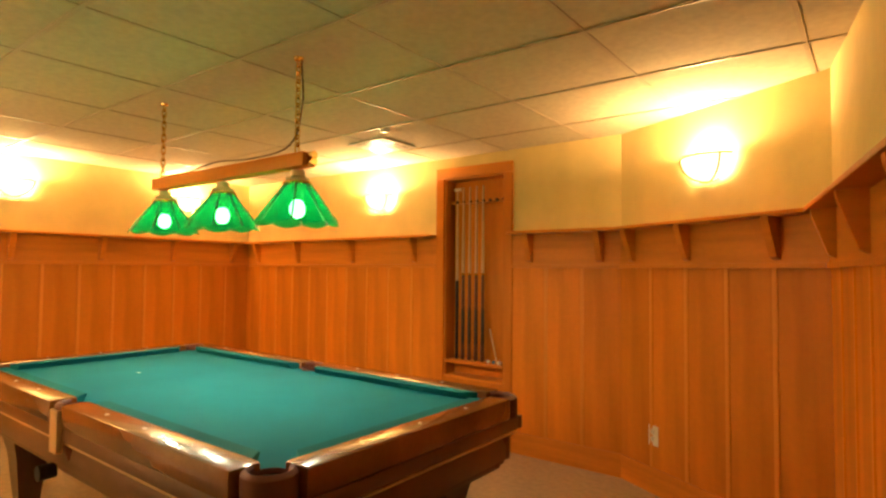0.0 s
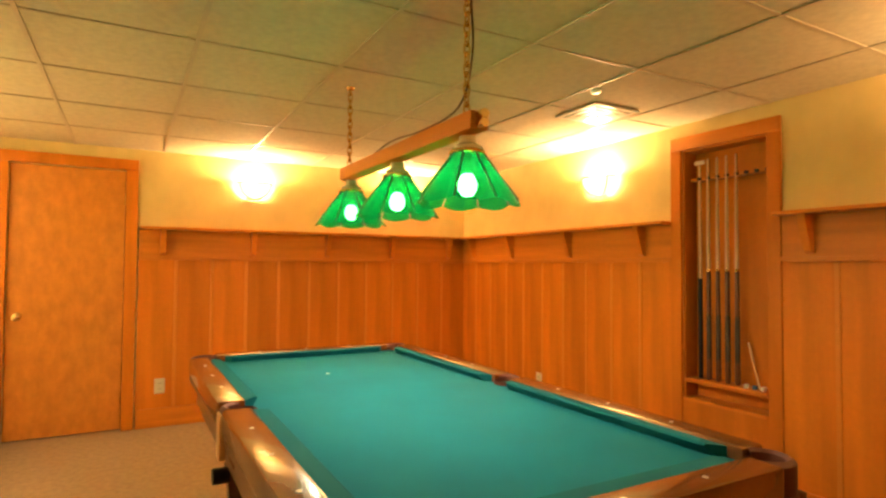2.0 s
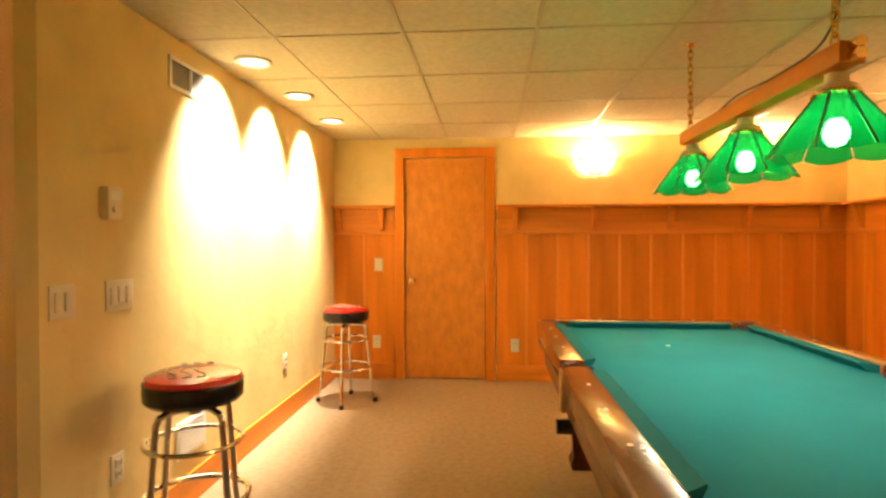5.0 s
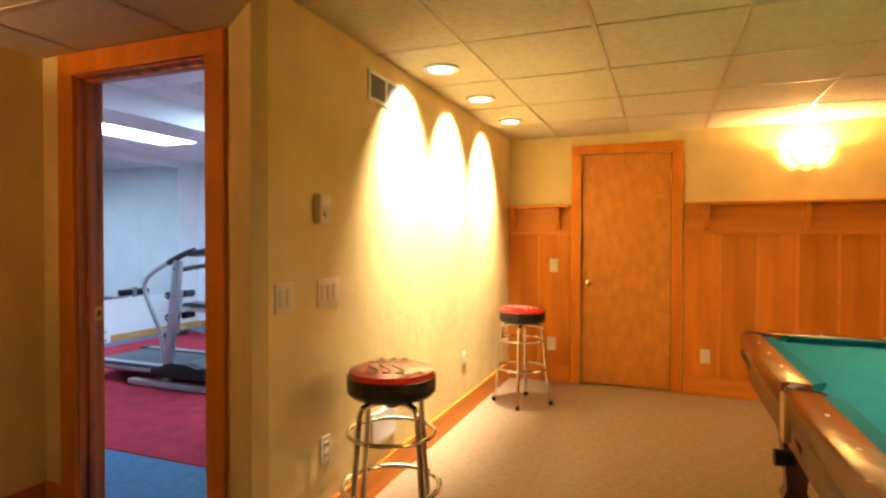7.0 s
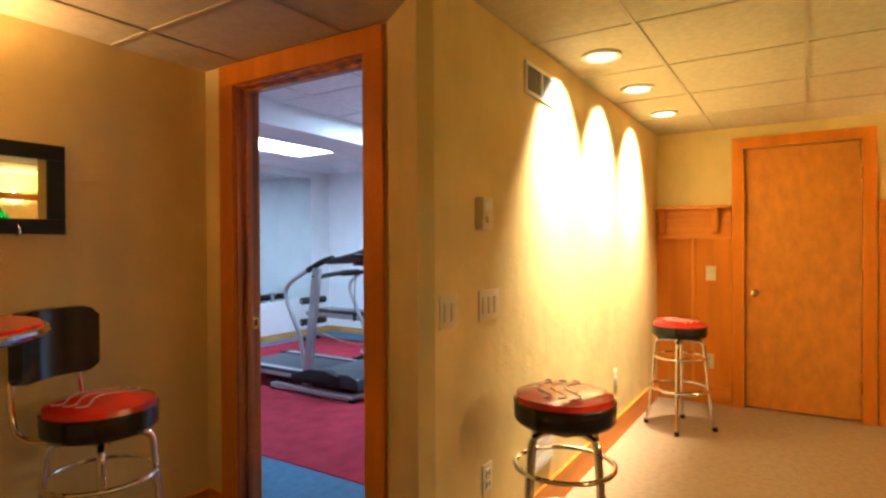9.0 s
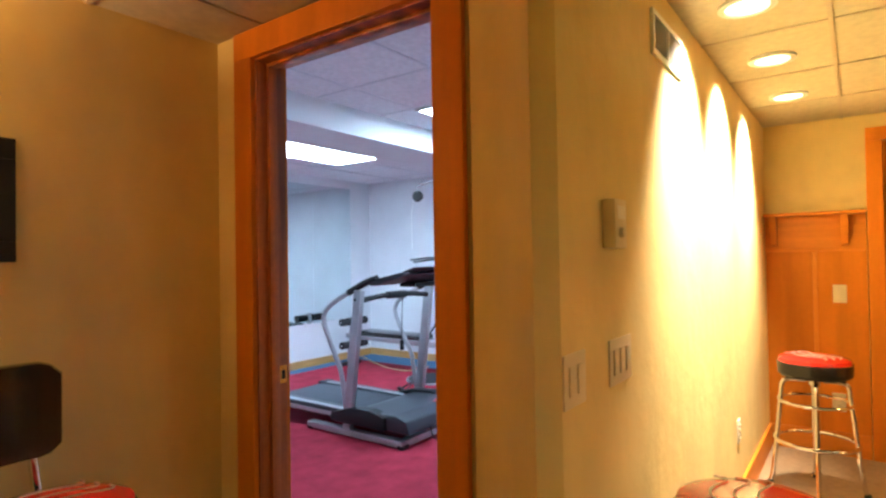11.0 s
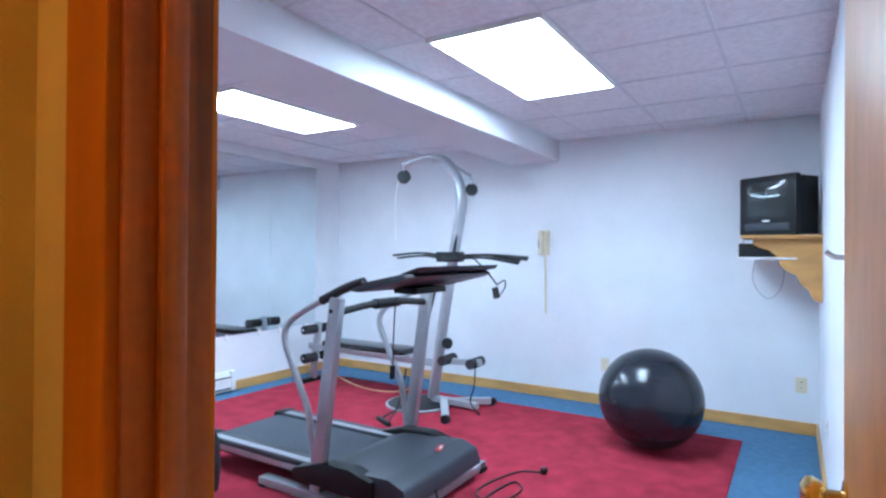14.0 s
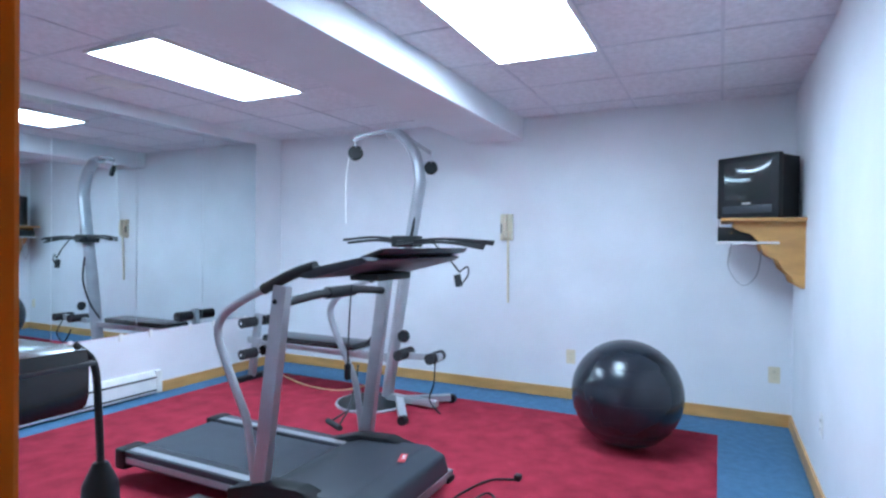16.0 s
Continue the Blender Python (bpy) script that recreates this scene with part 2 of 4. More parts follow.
def wall(name, p0, p1, z1, th, m, label, holes=()):
    """Inner face from p0 to p1 with the room on its left; holes: (s0, s1, z0, z1)."""
    p0, p1 = Vector((*p0, 0)), Vector((*p1, 0))
    L = (p1 - p0).length
    bm = bmesh.new()
    cuts = sorted({0, L, *[h[0] for h in holes], *[h[1] for h in holes]})
    for a, b in zip(cuts, cuts[1:]):
        z = 0
        for h in sorted([h for h in holes if h[0] <= a + 1e-6 and h[1] >= b - 1e-6], key=lambda h: h[2]):
            if h[2] > z:
                box(bm, a, b, -th, 0, z, h[2])
            z = h[3]
        box(bm, a, b, -th, 0, z, z1)
    ob = setting(name, bm, m, label)
    d = (p1 - p0).normalized()
    ob.matrix_basis = Matrix.Translation(p0) @ Matrix.Rotation(math.atan2(d.y, d.x), 4, "Z")
    return ob


TOP = 2.45
w_door = wall("wall_west", (WX, NY), (WX, -0.1), TOP, 0.12, PAINT, "cream painted wall above honey wood wainscot with a door", [(NY - 1.49, NY - 0.744, 0, 2.035)])
w_cue = wall("wall_north", C1, (WX, NY), TOP, 0.22, PAINT, "cream painted wall above wood wainscot with a cue niche", [(C1[0] + 1.242, C1[0] + 1.795, 0.47, 2.04)])
w_cham = wall("wall_northeast", C2, C1, TOP, 0.12, PAINT, "angled cream painted wall above wood wainscot")
w_east = wall("wall_east", P3, C2, TOP, 0.12, PAINT, "cream painted wall above wood wainscot")
w_turn = wall("wall_east_turn", P4, P3, TOP, 0.12, PAINT, "cream painted wall past the corner")
# never in view: added to shut the room off behind the camera
wall("wall_unseen_closure", (P4[0], MY), P4, TOP, 0.12, PAINT, "unseen cream wall added to close the room")
w_mir = wall("wall_south", (DX0, MY), (P4[0], MY), TOP, 0.12, PAINT, "unseen cream wall added to close the room with a framed mirror")
w_lit = wall("wall_lit", (WX - 0.1, SY), (K1[0] - 0.04, SY), TOP, 0.035, PAINT, "cream painted wall washed by three ceiling spots")
wall("wall_diagonal", K1, (DX0, EY), TOP, 0.06, PAINT, "short angled cream wall beside the gym doorway")
wall("wall_doorway", (DX0, EY), (DX0, MY - 0.1), TOP, 0.06, PAINT, "cream wall round the gym doorway", [(EY - DY1, EY - DY0, 0, DZ)])
wall("wall_gym_east", (DX1, GY0), (DX1, GY1), TOP, 0.055, WHITEP, "white painted gym wall round the doorway", [(DY0 - GY0, DY1 - GY0, 0, DZ)])
wall("wall_gym_north", (DX1, GY1), (GX, GY1), TOP, 0.1, WHITEP, "white painted gym wall")
w_gfar = wall("wall_gym_west", (GX, GY1 + 0.1), (GX, GY0 - 0.1), TOP, 0.12, WHITEP, "white painted gym wall with a wall phone")
w_gmir = wall("wall_gym_south", (GX, GY0), (DX1, GY0), TOP, 0.12, WHITEP, "white painted gym wall behind the mirrors")

# floors
bm = bmesh.new()
box(bm, -4.6, 1.9, 0.0, 5.2, -0.1, 0)
box(bm, -1.16, 1.9, -1.5, 0.0, -0.1, 0)
setting("floor", bm, BEIGE, "beige cut-pile carpet floor")
setting("floor_gym", B(-5.95, -1.16, -5.45, 0.0, -0.1, -0.002), BLUE, "slate blue carpet border of the gym floor")
setting("carpet_field", B(-5.35, -1.80, -4.72, -0.67, -0.02, 0.004, 0.003), RED, "crimson carpet field inlaid in blue")
setting("threshold", B(-1.23, -1.09, DY0, DY1, -0.02, 0.006, 0.004), OAK, "wooden threshold strip under the gym doorway")


def ceiling(name, rects, z, xs, ys, mats, label):
    bm = bmesh.new()
    for x0, x1, y0, y1 in rects:
        box(bm, x0, x1, y0, y1, z, z + 0.06)
        for x in xs:
            if x0 < x < x1:
                box(bm, x - 0.009, x + 0.009, y0, y1, z - 0.004, z + 0.01, 0, 1)
        for y in ys:
            if y0 < y < y1:
                box(bm, x0, x1, y - 0.009, y + 0.009, z - 0.0055, z + 0.01, 0, 1)
    return setting(name, bm, mats, label)


ceiling("ceiling", [(-4.6, 1.9, SY, 5.2)], CZ, [-1.88 + 0.655 * k for k in range(-4, 6)], [0.54 + 0.605 * k for k in range(-3, 8)],
        [TILE, TEE_SHADED], "suspended ceiling of square mineral tiles in a metal grid")
ceiling("ceiling_alcove", [(-1.16, 1.9, -1.4, SY - 0.05)], AZ, [-1.30 + 0.61 * k for k in range(0, 6)], [-0.98 + 0.61 * k for k in range(0, 2)],
        [TILE, TEE_SHADED], "lower suspended ceiling of mineral tiles over the alcove")
setting("soffit_face", B(K1[0] - 0.04, 1.9, SY - 0.05, SY, AZ, TOP), PAINT, "cream painted face above the lower alcove ceiling")
ceiling("ceiling_gym", [(-5.95, -1.16, -5.45, -0.15)], GZ, [-3.05 + 0.61 * k for k in range(-5, 4)], [-1.285 - 0.61 * k for k in range(-2, 7)],
        [TILEW, TEEW], "white suspended ceiling of mineral tiles in a grid")
setting("beam", B(GX, DX1, -2.72, -2.22, 2.20, GZ, 0.004), WHITEP, "white painted boxed beam across the gym ceiling")

# wainscot: boards, frieze, shelf, brackets, skirting along one wall
RAILZ, SHELFZ, BASEZ = 1.345, 1.575, 0.15


def wainscot(p0, p1, host, spans, bracket_at, board=0.27):
    """Along the inner face p0 to p1 (room on the left), in spans (s0, s1)."""
    p0, p1 = Vector((*p0, 0)), Vector((*p1, 0))
    d = (p1 - p0).normalized()
    M = Matrix.Translation(p0) @ Matrix.Rotation(math.atan2(d.y, d.x), 4, "Z")
    inv = host.matrix_basis.inverted() @ M
    bdata = {}
    for s0, s1 in spans:
        n = max(1, round((s1 - s0) / board))
        w = (s1 - s0) / n
        key = round(w, 3)
        if key not in bdata:
            bm = bmesh.new()
            box(bm, 0.0, w, 0.0, 0.010, 0.10, RAILZ)
            o = finish(bm, "panel", WOOD, host)
            bm = bmesh.new()
            box(bm, -0.013, 0.013, 0.0, 0.016, BASEZ - 0.01, RAILZ, 0.004)
            q = finish(bm, "batten", WOODL, host)
            bdata[key] = (o.data, q.data)
            bpy.data.objects.remove(o), bpy.data.objects.remove(q)
        for i in range(n):
            o = new("panel", bdata[key][0])
            o.parent, o.matrix_basis = host, inv @ Matrix.Translation((s0 + i * w, 0, 0))
            if i:
                o = new("batten", bdata[key][1])
                o.parent, o.matrix_basis = host, inv @ Matrix.Translation((s0 + i * w, 0, 0))
        for nm, y1, z0, z1, mm in (("frieze_board", 0.016, RAILZ, SHELFZ, WOODH), ("skirting", 0.022, 0.0, BASEZ, WOODH)):
            bm = B(s0, s1, 0, y1, z0, z1, 0.003)
            o = finish(bm, nm, mm, host)
            o.matrix_basis = inv
        o = finish(B(s0, s1, 0, 0.115, SHELFZ, SHELFZ + 0.02, 0.004), "shelf", WOODH, host)
        o.matrix_basis = inv
        o = finish(B(s0, s1, 0.0, 0.028, RAILZ - 0.012, RAILZ + 0.012, 0.003), "rail", WOODH, host)
        o.matrix_basis = inv
    bm = prism([(0.012, SHELFZ), (0.105, SHELFZ), (0.100, SHELFZ - 0.03), (0.045, SHELFZ - 0.19), (0.012, SHELFZ - 0.205)], "x", -0.02, 0.02, 0.003)
    o = finish(bm, "bracket", WOODH, host)
    data = o.data
    bpy.data.objects.remove(o)
    for s in bracket_at:
        o = new("bracket", data)
        o.parent, o.matrix_basis = host, inv @ Matrix.Translation((s, 0, 0))


Lw = NY - SY
wainscot((WX, NY), (WX, SY), w_door, [(0.0, NY - 1.585), (NY - 0.655, Lw)], [NY - y for y in (0.14, 0.54, 1.756, 2.457, 3.117, 3.757, 4.388)])
o1 = C1[0]
wainscot(C1, (WX, NY), w_cue, [(0.0, o1 + 1.167), (o1 + 1.87, o1 - WX)], [o1 - x for x in (-4.25, -3.60, -2.83, -2.10, -1.02, -0.50)])
cl = (Vector(C2) - Vector(C1)).length
wainscot(C2, C1, w_cham, [(0.0, cl)], [cl - s for s in (0.12, 0.55, 1.08)])
el = (Vector(P3) - Vector(C2)).length
wainscot(P3, C2, w_east, [(0.0, el)], [0.12, 0.75, 1.35])
tl = (Vector(P4) - Vector(P3)).length
wainscot(P4, P3, w_turn, [(0.0, tl)], [tl - 0.1, tl - 0.6])


def skirt(name, p0, p1, h, m, label):
    p0, p1 = Vector((*p0, 0)), Vector((*p1, 0))
    d = (p1 - p0).normalized()
    ob = setting(name, B(0, (p1 - p0).length, 0, 0.016, 0, h, 0.003), m, label)
    ob.matrix_basis = Matrix.Translation(p0) @ Matrix.Rotation(math.atan2(d.y, d.x), 4, "Z")


skirt("baseboard_lit", (WX, SY), K1, 0.15, WOODH, "honey wood baseboard")
skirt("baseboard_diagonal", K1, (DX0, EY), 0.15, WOODH, "honey wood baseboard")
skirt("baseboard_south", (DX0, MY), (P4[0], MY), 0.15, WOODH, "honey wood baseboard")
skirt("baseboard_doorway", (DX0, DY0 - 0.085), (DX0, MY), 0.15, WOODH, "honey wood baseboard")
skirt("baseboard_gym_west", (GX, GY1), (GX, GY0), 0.09, PINE, "narrow oak baseboard")
skirt("baseboard_gym_north", (DX1, GY1), (GX, GY1), 0.09, PINE, "narrow oak baseboard")
skirt("baseboard_gym_south", (GX, GY0), (-4.30, GY0), 0.09, PINE, "narrow oak baseboard")


# ---- doors ----
def knob(parent, at, axis, m=BRASS):
    bm = lathe([(0.030, 0), (0.030, 0.005), (0.012, 0.008), (0.011, 0.03), (0.022, 0.036), (0.028, 0.048), (0.026, 0.060), (0.015, 0.067), (0, 0.068)], 24)
    o = part("door_knob", bm, m, parent, "polished brass knob")
    o.matrix_basis = Matrix.Translation(at) @ Vector(axis).to_track_quat("Z", "Y").to_matrix().to_4x4()


d1 = setting("door_1", B(WX - 0.05, WX - 0.014, 0.748, 1.486, 0.012, 2.031, 0.002), BIRCH, "closed flush birch veneer door")
knob(d1, (WX - 0.014, 0.815, 0.905), (1, 0, 0))
for z in (0.25, 1.05, 1.80):
    part("hinge", tube([(WX - 0.006, 1.487, z - 0.045), (WX - 0.006, 1.487, z + 0.045)], 0.007, 10), BRASS, d1, "brass hinge")


def casing(name, axis, face, out, a, b, top, w, th, m):
    """Door trim on a wall face: two legs and a head, as parts of one piece of trim."""
    def bx(u0, u1, z0, z1):
        f0, f1 = sorted((face, face + out * th))
        return B(f0, f1, u0, u1, z0, z1, 0.004) if axis == "x" else B(u0, u1, f0, f1, z0, z1, 0.004)
    o = setting(name, bx(a - w, a, 0, top), m, "honey wood door trim")
    part("casing_leg", bx(b, b + w, 0, top), m, o)
    part("casing_head", bx(a - w, b + w, top, top + w), m, o)
    return o


casing("door_trim_1", "x", WX, 1, 0.744, 1.49, 2.035, 0.085, 0.026, WOOD)
# near-black slab added behind the leaf; its colour is the shade in the gaps
setting("door_gap_shade", B(WX - 0.12, WX - 0.06, 0.744, 1.49, 0, 2.035), DARK, "dark slab painting the shade behind the closed door")
casing("door_trim_2", "x", DX0, 1, DY0 + 0.012, DY1 - 0.012, DZ - 0.01, 0.095, 0.02, WOOD)
casing("door_trim_3", "x", DX1, -1, DY0 + 0.012, DY1 - 0.012, DZ - 0.01, 0.07, 0.016, WOOD)
jb = setting("door_jamb_2", B(DX1 - 0.002, DX0 + 0.002, DY0, DY0 + 0.018, 0, DZ - 0.018), OAK, "oak door jamb with a brass strike plate")
part("jamb_side", B(DX1 - 0.002, DX0 + 0.002, DY1 - 0.018, DY1, 0, DZ - 0.018), OAK, jb)
part("jamb_head", B(DX1 - 0.002, DX0 + 0.002, DY0, DY1, DZ - 0.018, DZ), OAK, jb)
part("door_stop", B(DX1 + 0.04, DX1 + 0.075, DY0 + 0.018, DY0 + 0.030, 0, DZ - 0.03, 0.003), OAK, jb)
part("door_stop", B(DX1 + 0.04, DX1 + 0.075, DY1 - 0.030, DY1 - 0.018, 0, DZ - 0.03, 0.003), OAK, jb)
part("door_stop", B(DX1 + 0.04, DX1 + 0.075, DY0 + 0.018, DY1 - 0.018, DZ - 0.03, DZ - 0.018, 0.003), OAK, jb)
bm = B(DX1 + 0.004, DX1 + 0.034, DY0 + 0.018, DY0 + 0.0205, 0.905, 0.965)
part("strike_plate", bm, BRASS, jb, "brass strike plate")
part("strike_hole", B(DX1 + 0.012, DX1 + 0.026, DY0 + 0.0205, DY0 + 0.0212, 0.92, 0.95), DARK, jb)
# open gym door, folded back towards the near gym wall
d2 = thing("door_2", "open flush birch veneer door folded back", "door", (DX1 - 0.02, DY1 - 0.012, 0), 0)
tagged(d2, kind="structure")
d2.matrix_basis = pose(DX1 - 0.02, DY1 - 0.012, 0, 0, 0, 180.6)
part("door_leaf", B(0, 0.735, -0.035, 0, 0.012, DZ - 0.025, 0.002), BIRCH, d2)
knob(d2, (0.67, 0.0, 0.93), (0, 1, 0))


# ---- lights ----
def lamp(name, kind, at, power, color, **kw):
    L = bpy.data.lights.new(name, kind)
    L.energy, L.color = power, color
    if "radius" in kw:
        L.shadow_soft_size = kw["radius"]
    if kind == "SPOT":
        L.spot_size, L.spot_blend = radians(kw["angle"]), kw["blend"]
    o = new(name, L)
    o.matrix_basis = look(at, kw.get("target", (at[0], at[1], at[2] - 1)))
    return o


WARM = (1.0, 0.575, 0.235)


def sconce(at, rz, power=SCONCE):
    """Half-bowl uplight of frosted glass on a brass back plate; rz turns its face to the room."""
    e = thing("wall_sconce", "frosted half-bowl wall sconce, lit, with brass trim", "wall lamp", at, rz, "wall sconces")
    bm = bmesh.new()
    n, R = 18, 0.15
    rows = []
    for j in range(7):
        a = radians(90 * j / 6)
        rr, z = R * math.cos(a), -0.13 * math.sin(a)
        rows.append([bm.verts.new((rr * math.cos(math.pi * i / n), 0.01 + 0.8 * rr * math.sin(math.pi * i / n), z)) for i in range(n + 1)])
    for A, C in zip(rows, rows[1:]):
        for i in range(n):
            bm.faces.new((A[i], A[i + 1], C[i + 1], C[i]))
    bmesh.ops.remove_doubles(bm, verts=bm.verts, dist=1e-4)
    part("bowl", bm, FROST, e, "glowing frosted glass bowl")
    part("trim_ring", tube([(R * math.cos(math.pi * i / n), 0.01 + 0.82 * R * math.sin(math.pi * i / n), 0.002) for i in range(n + 1)], 0.006, 8), BRASS, e, "thin brass rim")
    for phi in (radians(32), radians(148)):
        arc = [radians(90 * k / 12) for k in range(13)]
        part("strap", tube([(1.02 * R * math.cos(a) * math.cos(phi), 0.012 + 0.83 * R * math.cos(a) * math.sin(phi), -0.133 * math.sin(a)) for a in arc], 0.005, 8), BRASS, e, "thin brass strap")
    part("back_plate", B(-0.05, 0.05, 0, 0.012, -0.12, 0.02, 0.004), BRASS, e)
    m = e.matrix_basis
    lamp("sconce_light", "POINT", m @ Vector((0, 0.04, -0.016)), power, WARM, radius=0.035)
    return e


sconce((WX, 2.46, 2.00), -90, 1.1 * SCONCE)
sconce((WX, 3.88, 2.00), -90, 1.1 * SCONCE)
sconce((-2.50, NY, 1.96), 180, 1.4 * SCONCE)
ca = math.degrees(math.atan2(C1[1] - C2[1], C1[0] - C2[0]))
sconce((C1[0] + 0.52 * (C2[0] - C1[0]), C1[1] + 0.52 * (C2[1] - C1[1]), 1.93), ca, 0.8 * SCONCE)
sconce((0.08, MY, 1.95), 0, 0.7 * SCONCE)

for x, y in ((-2.20, 0.305), (-2.89, 0.31), (-3.64, 0.31)):
    e = thing("recessed_light", "lit recessed ceiling spot with white trim ring", "ceiling light", (x, y, CZ), 0, "recessed spots")
    part("trim_ring", lathe([(0.095, -0.001), (0.095, -0.012), (0.072, -0.014), (0.068, -0.004), (0.068, -0.001)], 32), WHITE, e)
    part("lens", lathe([(0.069, -0.006), (0.03, -0.010), (0, -0.011)], 32), SPOTG, e)
    lamp("spot_light", "SPOT", (x, y, CZ - 0.02), SPOTP, (1.0, 0.85, 0.63), angle=86, blend=1.0, radius=0.05, target=(x, SY - 0.19, 1.55))

# table lamp: three green glass shades under a wooden bar on chains
LY = 2.50
pl = thing("billiard_lamp", "hanging billiard lamp with wooden bar and three green glass shades", "pendant lamp", (0, 0, 0))
part("bar", B(-2.20, -0.92, LY - 0.035, LY + 0.035, 1.735, 1.795, 0.005), WOODH, pl, "honey wood bar")
for x0, x1 in ((-0.92, -0.885), (-2.235, -2.20)):
    for z in (1.752, 1.780):
        part("end_knob", tube([(x0, LY, z), (x1, LY, z)], 0.016, 14), BRASS, pl, "brass end knob")
for x in (-2.15, -1.0):
    for k in range(12):
        z = 1.80 + (CZ - 1.80) * (k + 0.5) / 12
        bm = bmesh.new()
        h, w = 0.026, 0.011
        turn = k % 2
        pts = [(w * math.cos(t), h * math.sin(t)) for t in [2 * math.pi * i / 12 for i in range(12)]]
        tube([(x + (p[0] if turn else 0), LY + (0 if turn else p[0]), z + p[1]) for p in pts], 0.0035, 6, bm=bm, closed=True)
        part("chain_link", bm, BRASS, pl)
    part("ceiling_hook", lathe([(0.0, 0.0), (0.022, 0.0), (0.018, -0.012), (0.0, -0.016)], 16, at=(x, LY, CZ)), BRASS, pl)
part("cord", tube([(-2.15, LY, 1.81), (-1.9, LY + 0.01, 1.81), (-1.62, LY, 1.83), (-1.3, LY - 0.01, 1.81), (-1.05, LY, 1.84), (-0.99, LY + 0.015, 2.0), (-1.0, LY + 0.015, CZ)], 0.004, 6, 5), DARKW, pl, "lamp cord")
for x in (-0.992, -1.555, -2.116):
    # cap in pale ivory: the bulb light shining through it is in the colour
    part("shade_cap", lathe([(0.0, 1.727), (0.028, 1.725), (0.03, 1.70), (0.05, 1.69), (0.052, 1.672), (0.0, 1.672)], 24, at=(x, LY, 0)), IVORY, pl, "cream glass shade cap, bulb glow put into its colour")
    part("gallery", ring(0.052, 0, 0.007, 24), BRASS, pl).location = (x, LY, 1.672)
    for k in range(8):
        a = 2 * math.pi * (k + 0.5) / 8
        part("gallery_bead", lathe([(0, -0.009), (0.008, -0.004), (0.008, 0.004), (0, 0.009)], 8, at=(x + 0.055 * math.cos(a), LY + 0.055 * math.sin(a), 1.667)), BRASS, pl)
    bm = bmesh.new()
    seg, np_ = 48, 8
    rows = []
    for j, (r, z) in enumerate(((0.050, 1.672), (0.083, 1.628), (0.116, 1.585), (0.149, 1.542), (0.178, 1.506))):
        row = []
        for i in range(seg):
            a = 2 * math.pi * i / seg
            lobe = abs(math.sin(a * np_ / 2))
            rr = r * (1 - 0.05 * (1 - lobe))
            zz = z - (0.013 * lobe if j == 4 else 0)
            row.append(bm.verts.new((x + rr * math.cos(a), LY + rr * math.sin(a), zz)))
        rows.append(row)
    for A, C in zip(rows, rows[1:]):
        for i in range(seg):
            bm.faces.new((A[i], A[(i + 1) % seg], C[(i + 1) % seg], C[i]))
    part("shade", bm, GREENG, pl, "scalloped green glass shade")
    for k in range(8):
        a = 2 * math.pi * k / 8
        part("shade_rib", tube([(x + r * math.cos(a), LY + r * math.sin(a), z) for r, z in ((0.049, 1.674), (0.081, 1.629), (0.113, 1.586), (0.171, 1.507))], 0.0038, 6), DARKW, pl, "dark lead strip")
    part("bulb", lathe([(0, 1.523), (0.020, 1.528), (0.031, 1.545), (0.033, 1.566), (0.025, 1.59), (0.016, 1.60), (0, 1.60)], 24, at=(x, LY, 0)), BULB, pl, "lit round bulb")
    part("socket", lathe([(0, 1.60), (0.017, 1.60), (0.017, 1.672), (0, 1.672)], 16, at=(x, LY, 0)), BRASS, pl, "brass bulb socket")
    lamp("shade_light", "POINT", (x, LY, 1.508), SHADEP, (1.0, 0.80, 0.50), radius=0.03)

# gym fluorescent troffers
for y0, y1 in ((-1.895, -1.285), (-3.985, -3.385)):
    e = thing("fluorescent_panel", "lit white fluorescent ceiling troffer", "ceiling light", (-3.66 if y1 > -2 else -3.69, (y0 + y1) / 2, GZ), 0, "gym ceiling lights")
    part("lens", B(-0.59, 0.59, -0.285, 0.285, -0.018, -0.010), TUBES, e, "glowing prismatic lens")
    for a, b, c, d in ((-0.61, 0.61, -0.305, -0.285), (-0.61, 0.61, 0.285, 0.305), (-0.61, -0.59, -0.285, 0.285), (0.59, 0.61, -0.285, 0.285)):
        part("frame", B(a, b, c, d, -0.022, -0.001, 0.003), WHITE, e)

# ---- pool table ----
TX0, TX1, TY0, TY1, TZ = -2.70, -0.34, 1.922, 2.996, 0.762   # pocket to pocket, bed height
pt = thing("pool_table", "wooden pool table with green cloth and leather pockets", "pool table")
RW, RT = 0.10, TZ + 0.036
part("bed", B(TX0 - 0.01, TX1 + 0.01, TY0 - 0.01, TY1 + 0.01, TZ - 0.03, TZ, 0.002), CLOTH, pt, "taut green cloth bed")
TM = (TX0 + TX1) / 2


